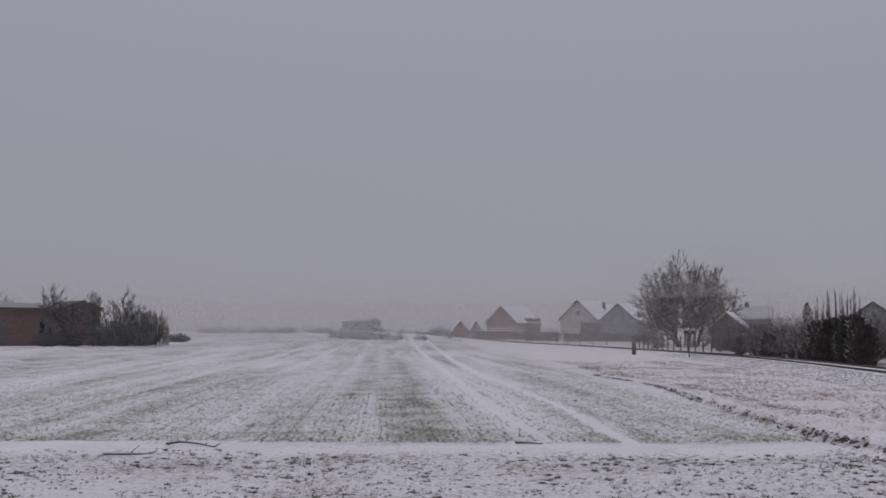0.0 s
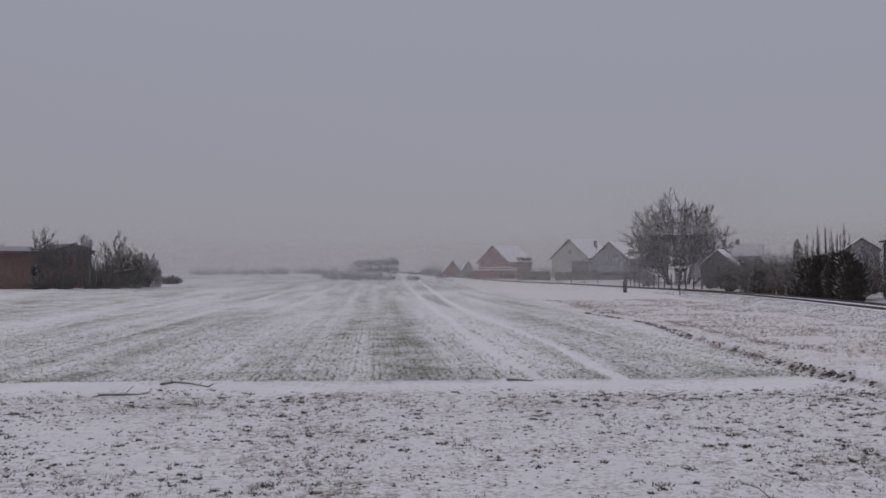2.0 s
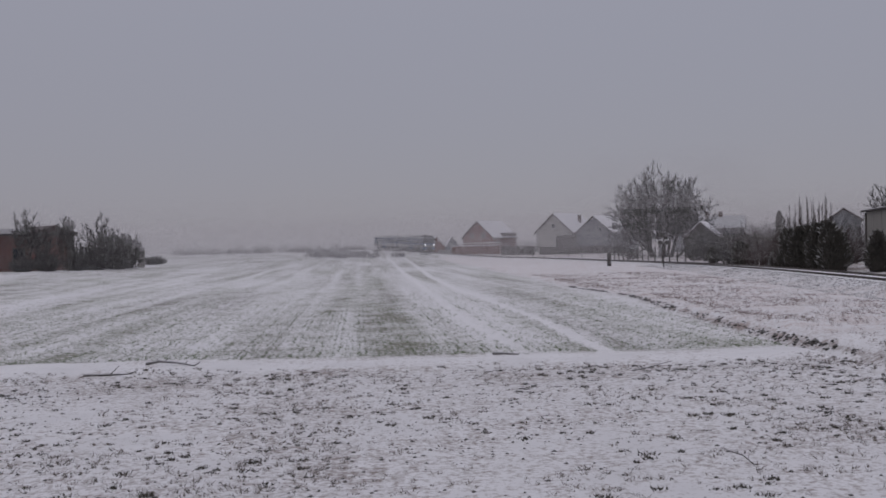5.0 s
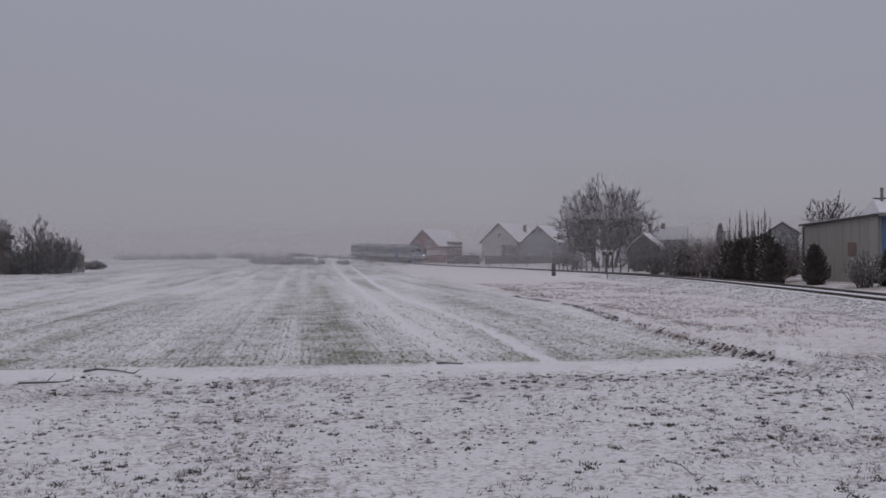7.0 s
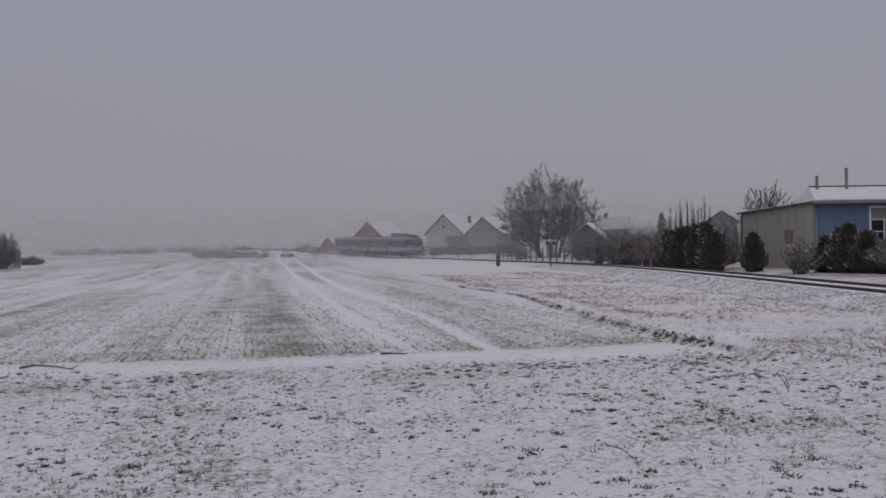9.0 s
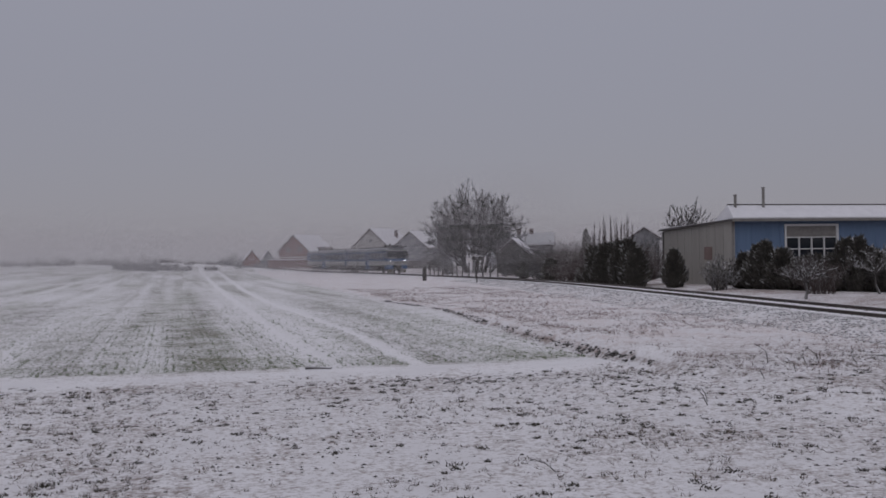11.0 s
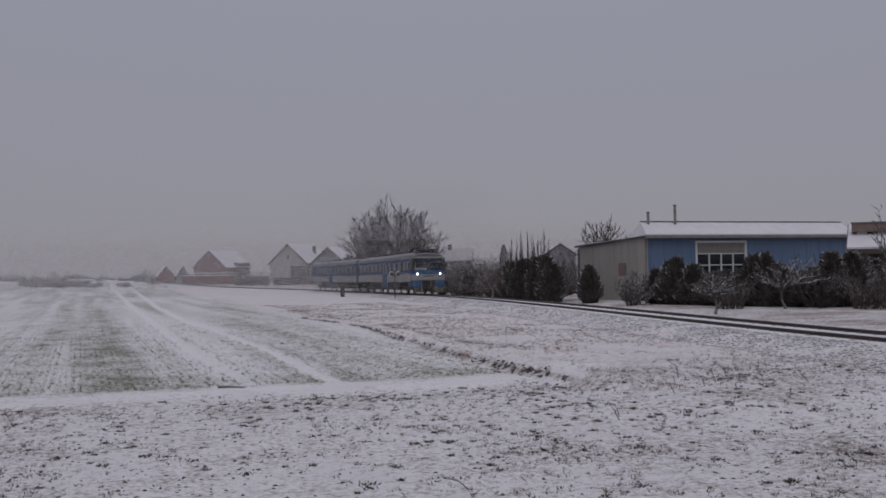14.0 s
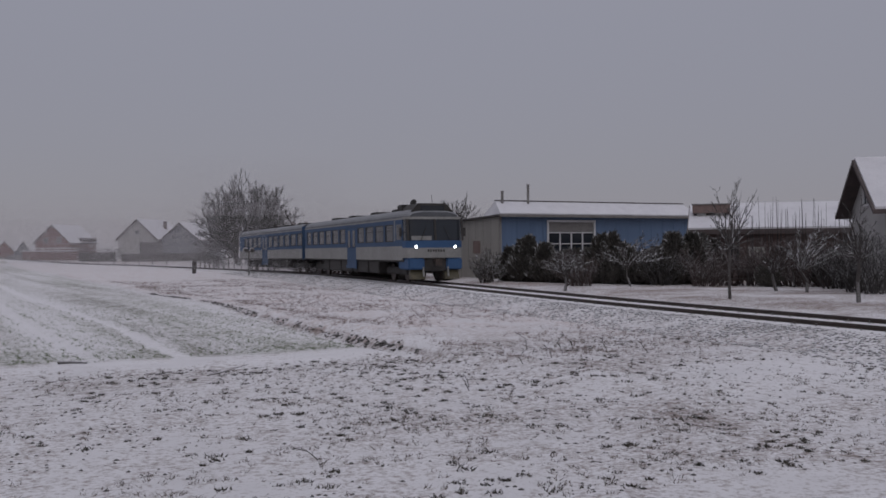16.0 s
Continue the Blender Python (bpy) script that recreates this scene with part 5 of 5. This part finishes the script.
def lumps(rng, pts, size):
    """Low lumps, each a squashed uneven eight-sided stone."""
    n = len(pts)
    dirs = np.array([(1, 0, 0), (-1, 0, 0), (0, 1, 0), (0, -1, 0), (0, 0, 1), (0, 0, -0.5)], float)
    f = np.array([(0, 2, 4), (2, 1, 4), (1, 3, 4), (3, 0, 4), (2, 0, 5), (1, 2, 5), (3, 1, 5), (0, 3, 5)])
    a = rng.uniform(0, 2 * np.pi, n)
    sc = size[:, None, None] * rng.uniform(0.6, 1.3, (n, 6, 1)) * np.array([1, 1, 0.6])
    d = dirs[None] * sc
    c, s = np.cos(a)[:, None], np.sin(a)[:, None]
    v = np.stack([d[..., 0] * c - d[..., 1] * s, d[..., 0] * s + d[..., 1] * c, d[..., 2]], 2) + pts[:, None]
    return v.reshape(-1, 3), (f[None] + (np.arange(n) * 6)[:, None, None]).reshape(-1, 3)


def build_litter():
    rng = np.random.default_rng(4)
    # rough grass before the field: clumped
    x, y = rng.uniform(-13, 22, 26000), 7 + 13 * rng.random(26000) ** 1.0
    clump = waves(x, y, 41, 0.9) + 0.6 * waves(x, y, 42, 3.0)
    band = np.exp(-((y - headland(np.minimum(x, 9)) + 2.9) / 0.9) ** 2) * (0.6 + 0.6 * waves(x, y, 49, 1.5))
    keep = (clump + 0.45 * band + rng.normal(0, 0.4, len(x)) > 0.32) & (y < headland(np.minimum(x, 9)) - 1.75 + 0.35 * waves(x, y, 50, 1.1)) & (np.abs(x - track_x(y)) > 3.4)
    p, _ = on_ground(x[keep], y[keep])
    v, f = blades(rng, p, 8, rng.uniform(0.02, 0.06, len(p)), 0.006, rng.uniform(0.012, 0.03, len(p)), 0.9)
    fast_mesh("grass_tufts", v, f, STRAW, "withered grass tufts poking out of thin snow", "grass")
    x, y = rng.uniform(-13, 22, 14000), rng.uniform(7, 20, 14000)
    keep = (waves(x, y, 43, 1.2) + rng.normal(0, 0.5, len(x)) > 0.1) & (y < headland(np.minimum(x, 9)) - 1.6 + 0.5 * waves(x, y, 50, 1.1)) & (np.abs(x - track_x(y)) > 3.2)
    p, _ = on_ground(x[keep], y[keep])
    v, f = lumps(rng, p, np.minimum(rng.gamma(2.0, 0.007, len(p)) + 0.007, 0.03))
    fast_mesh("soil_clods", v, f, CLOD, "dark soil clods half covered by snow", "soil")
    x, y = rng.uniform(-13, 20, 3600), rng.uniform(7, 19, 3600)
    band = np.exp(-((y - headland(np.minimum(x, 9)) + 2.9) / 0.8) ** 2) * (0.5 + waves(x, y, 49, 1.5))
    keep = (waves(x, y, 48, 1.8) + 0.5 * band + rng.normal(0, 0.45, len(x)) > 0.3) & (y < headland(np.minimum(x, 9)) - 1.8 + 0.35 * waves(x, y, 50, 1.1)) & (np.abs(x - track_x(y)) > 3.4)
    p, _ = on_ground(x[keep], y[keep])
    v, f = blades(rng, p, 26, rng.uniform(0.018, 0.045, len(p)), 0.013, rng.uniform(0.018, 0.05, len(p)), 1.0)
    fast_mesh("dark_tufts", v, f, DARK_GRASS, "dark matted grass clumps in thin snow", "grass")
    # winter wheat in drilled rows
    row = rng.integers(-150, 70, 60000) * 0.14
    y = 20 + 34 * rng.random(60000) ** 1.5
    x = row - 0.062 * y + rng.normal(0, 0.02, 60000)
    z, cover, green, dry = lie(x, y)
    keep = (x < field_edge(y) - 0.3) & (y > headland(x) + 0.2) & (cover + 0.12 * waves(x, y, 44, 0.6) < 0.74) & (rng.random(60000) < 0.42 * (1 - step(28, 54, y)))
    p = np.stack([x, y, z], 1)[keep]
    v, f = blades(rng, p, 4, rng.uniform(0.03, 0.06, len(p)), 0.006, np.full(len(p), 0.02), 0.6)
    fast_mesh("winter_wheat", v, f, WHEAT, "short green winter wheat showing through snow", "crop")
    # dry grass and clods along the ditch's bank and on the verge
    y = rng.uniform(18, 50, 2000)
    x = field_edge(y) + 0.27 + rng.normal(0, 0.07, 2000)
    keep = waves(x, y, 45, 0.8) + rng.normal(0, 0.3, 2000) > -0.05
    p, _ = on_ground(x[keep], y[keep])
    v, f = lumps(rng, p, rng.gamma(2.0, 0.011, len(p)) + 0.012)
    fast_mesh("bank_clods", v, f, CLOD, "dark broken soil along the ditch", "soil")
    y = np.concatenate([rng.uniform(15, 60, 1600), rng.uniform(15, 70, 14000)])
    x = np.concatenate([field_edge(y[:1600]) + 0.5 + np.abs(rng.normal(0, 0.8, 1600)), field_edge(y[1600:]) + 0.8 + rng.uniform(0, 9, 14000)])
    keep = (np.abs(x - track_x(y)) > 3.0) & (waves(x, y, 46, 1.4) + rng.normal(0, 0.3, len(x)) > 0.05)
    p, _ = on_ground(x[keep], y[keep])
    v, f = blades(rng, p, 6, rng.uniform(0.03, 0.11, len(p)), 0.006, np.full(len(p), 0.03), 0.7)
    fast_mesh("verge_grass", v, f, PINK_GRASS, "dry pinkish grass on the snowy verge", "grass")
    # ballast showing on the bank's slopes
    y = 8 + 80 * rng.random(24000) ** 1.6
    x = track_x(y) + rng.choice([-1, -1, -1, 1], 24000) * rng.uniform(1.3, 3.5, 24000)
    keep = waves(x, y, 47, 0.5) + rng.normal(0, 0.4, 24000) > 0.0
    p, _ = on_ground(x[keep], y[keep])
    v, f = lumps(rng, p, rng.uniform(0.025, 0.055, len(p)))
    fast_mesh("ballast_stones", v, f, STONE, "grey ballast stones half buried in snow", "stones")


build_litter()


def stick(name, pts, r, label, seed, side=3, category="branch"):
    """A fallen or standing bent twig with a few side shoots."""
    rng = random.Random(seed)
    x0, y0 = pts[0][0], pts[0][1]
    t = thing(name, pose(x0, y0, ground_z(x0, y0)), label, category)
    g = Geo()
    ps = [Vector((x - x0, y - y0, z)) for x, y, z in pts]
    for i, (p, q) in enumerate(zip(ps, ps[1:])):
        k = len(ps) - 1
        g.tube(p, q, r * (1 - 0.6 * i / k), r * (1 - 0.6 * (i + 1) / k), 6)
        for _ in range(side):
            u = p.lerp(q, rng.uniform(0.2, 1))
            d = (q - p).normalized()
            e = Vector((rng.gauss(0, 1), rng.gauss(0, 1), abs(rng.gauss(0, 0.7)))).normalized()
            g.tube(u, u + (d * 0.5 + e * 0.6) * (q - p).length * rng.uniform(0.3, 0.6), r * 0.45, r * 0.2, 4)
    part("wood", g, BARK, t)


stick("fallen_branch", [(-5.2, 18.95, 0.03), (-4.9, 18.75, 0.09), (-4.55, 18.7, 0.06), (-4.2, 18.5, 0.02)], 0.03, "dark forked branch lying on the snow", 1)
stick("fallen_branch", [(-6.0, 17.8, 0.02), (-5.5, 17.75, 0.03), (-5.1, 17.8, 0.02)], 0.028, "dark branch lying on the snow", 2, 1)
stick("fallen_branch", [(1.4, 19.4, 0.05), (1.6, 19.35, 0.05), (1.9, 19.3, 0.03)], 0.035, "short dark stick at the field's edge", 3, 0)
stick("fallen_branch", [(3.5, 16.42, 0.02), (3.75, 16.5, 0.05), (4.0, 16.62, 0.09), (4.25, 16.72, 0.13)], 0.012, "long thin bent branch lying on the snow", 4, 1)
for i, (x, y, h) in enumerate(((3.2, 9.5, 0.26), (6.6, 13.0, 0.42), (6.75, 13.3, 0.3), (9.8, 15.6, 0.55), (10.4, 16.2, 0.5), (9.2, 15.0, 0.4), (10.9, 15.8, 0.45), (8.4, 14.6, 0.35), (9.5, 16.4, 0.6), (11.4, 15.2, 0.3))):
    stick("dead_weed", [(x, y, 0.0), (x - 0.10 + 0.04 * (i % 3), y + 0.02, h * 0.35), (x - 0.28 + 0.1 * (i % 4), y, h * 0.62)], 0.007, "dry dead weed stalk standing in snow", 20 + i, 3, "weed")


def build_snowfall():
    """Fine snow in the air, spread evenly in rings; it greys what lies far off."""
    rng = np.random.default_rng(9)
    vs = []
    for r0, r1, a0, a1, e0, e1, n, dens in ((70, 122, -27, 31, -1.2, 3.2, 520000, 0.0035), (70, 122, 8, 20, 1.9, 5.4, 90000, 0.0034),
                                            (122, 200, -27, 31, -0.9, 2.8, 320000, 0.0027), (200, 330, -27, 31, -0.6, 2.0, 220000, 0.0034)):
        nx = int(math.sqrt(n * (a1 - a0) / (e1 - e0)))
        n = nx * (n // nx)
        cell = np.arange(n)
        az = np.radians(a0 + (a1 - a0) * (cell % nx + rng.random(n)) / nx)
        el = np.radians(e0 + (e1 - e0) * (cell // nx + rng.random(n)) / (n // nx))
        r = rng.uniform(r0, r1, n)
        c = np.stack([r * np.sin(az), r * np.cos(az), 2.2 + r * np.tan(el)], 1)
        side = r * math.sqrt(dens * (r1 - r0) * radians(a1 - a0) * radians(e1 - e0) / (0.2165 * n))
        side_fade = np.minimum(az - radians(a0), radians(a1) - az) / radians(3.0)
        keep = (c[:, 2] > 0.3) & (rng.random(n) < side_fade) & (rng.random(n) < (radians(e1) - el) / (0.4 * radians(e1 - e0)))
        c, side = c[keep], side[keep, None]
        m = len(c)
        u = rng.normal(0, 1, (m, 3))
        u /= np.linalg.norm(u, axis=1)[:, None]
        w = np.cross(u, rng.normal(0, 1, (m, 3)))
        w /= np.linalg.norm(w, axis=1)[:, None]
        q = side / 1.732
        vs.append(np.stack([c + u * q, c + (-0.5 * u + 0.866 * w) * q, c + (-0.5 * u - 0.866 * w) * q], 1).reshape(-1, 3))
    v = np.concatenate(vs)
    fast_mesh("falling_snow", v, np.arange(len(v)).reshape(-1, 3), FLAKE, "fine snow falling through the air over the fields", "snow")


def flake_material():
    def build(nt, b):
        f = noise_tex(nt, 0.4)
        nt.links.new(ramp(nt, f, ((0.3, (0.60, 0.58, 0.595)), (0.7, (0.64, 0.62, 0.635)))), b.inputs["Base Color"])
        b.inputs["Roughness"].default_value = 1.0
        b.inputs["Specular IOR Level"].default_value = 0.0
    return mat("snow_flakes", build)


FLAKE = flake_material()
build_snowfall()
SPRAY = build_spray()

motions()
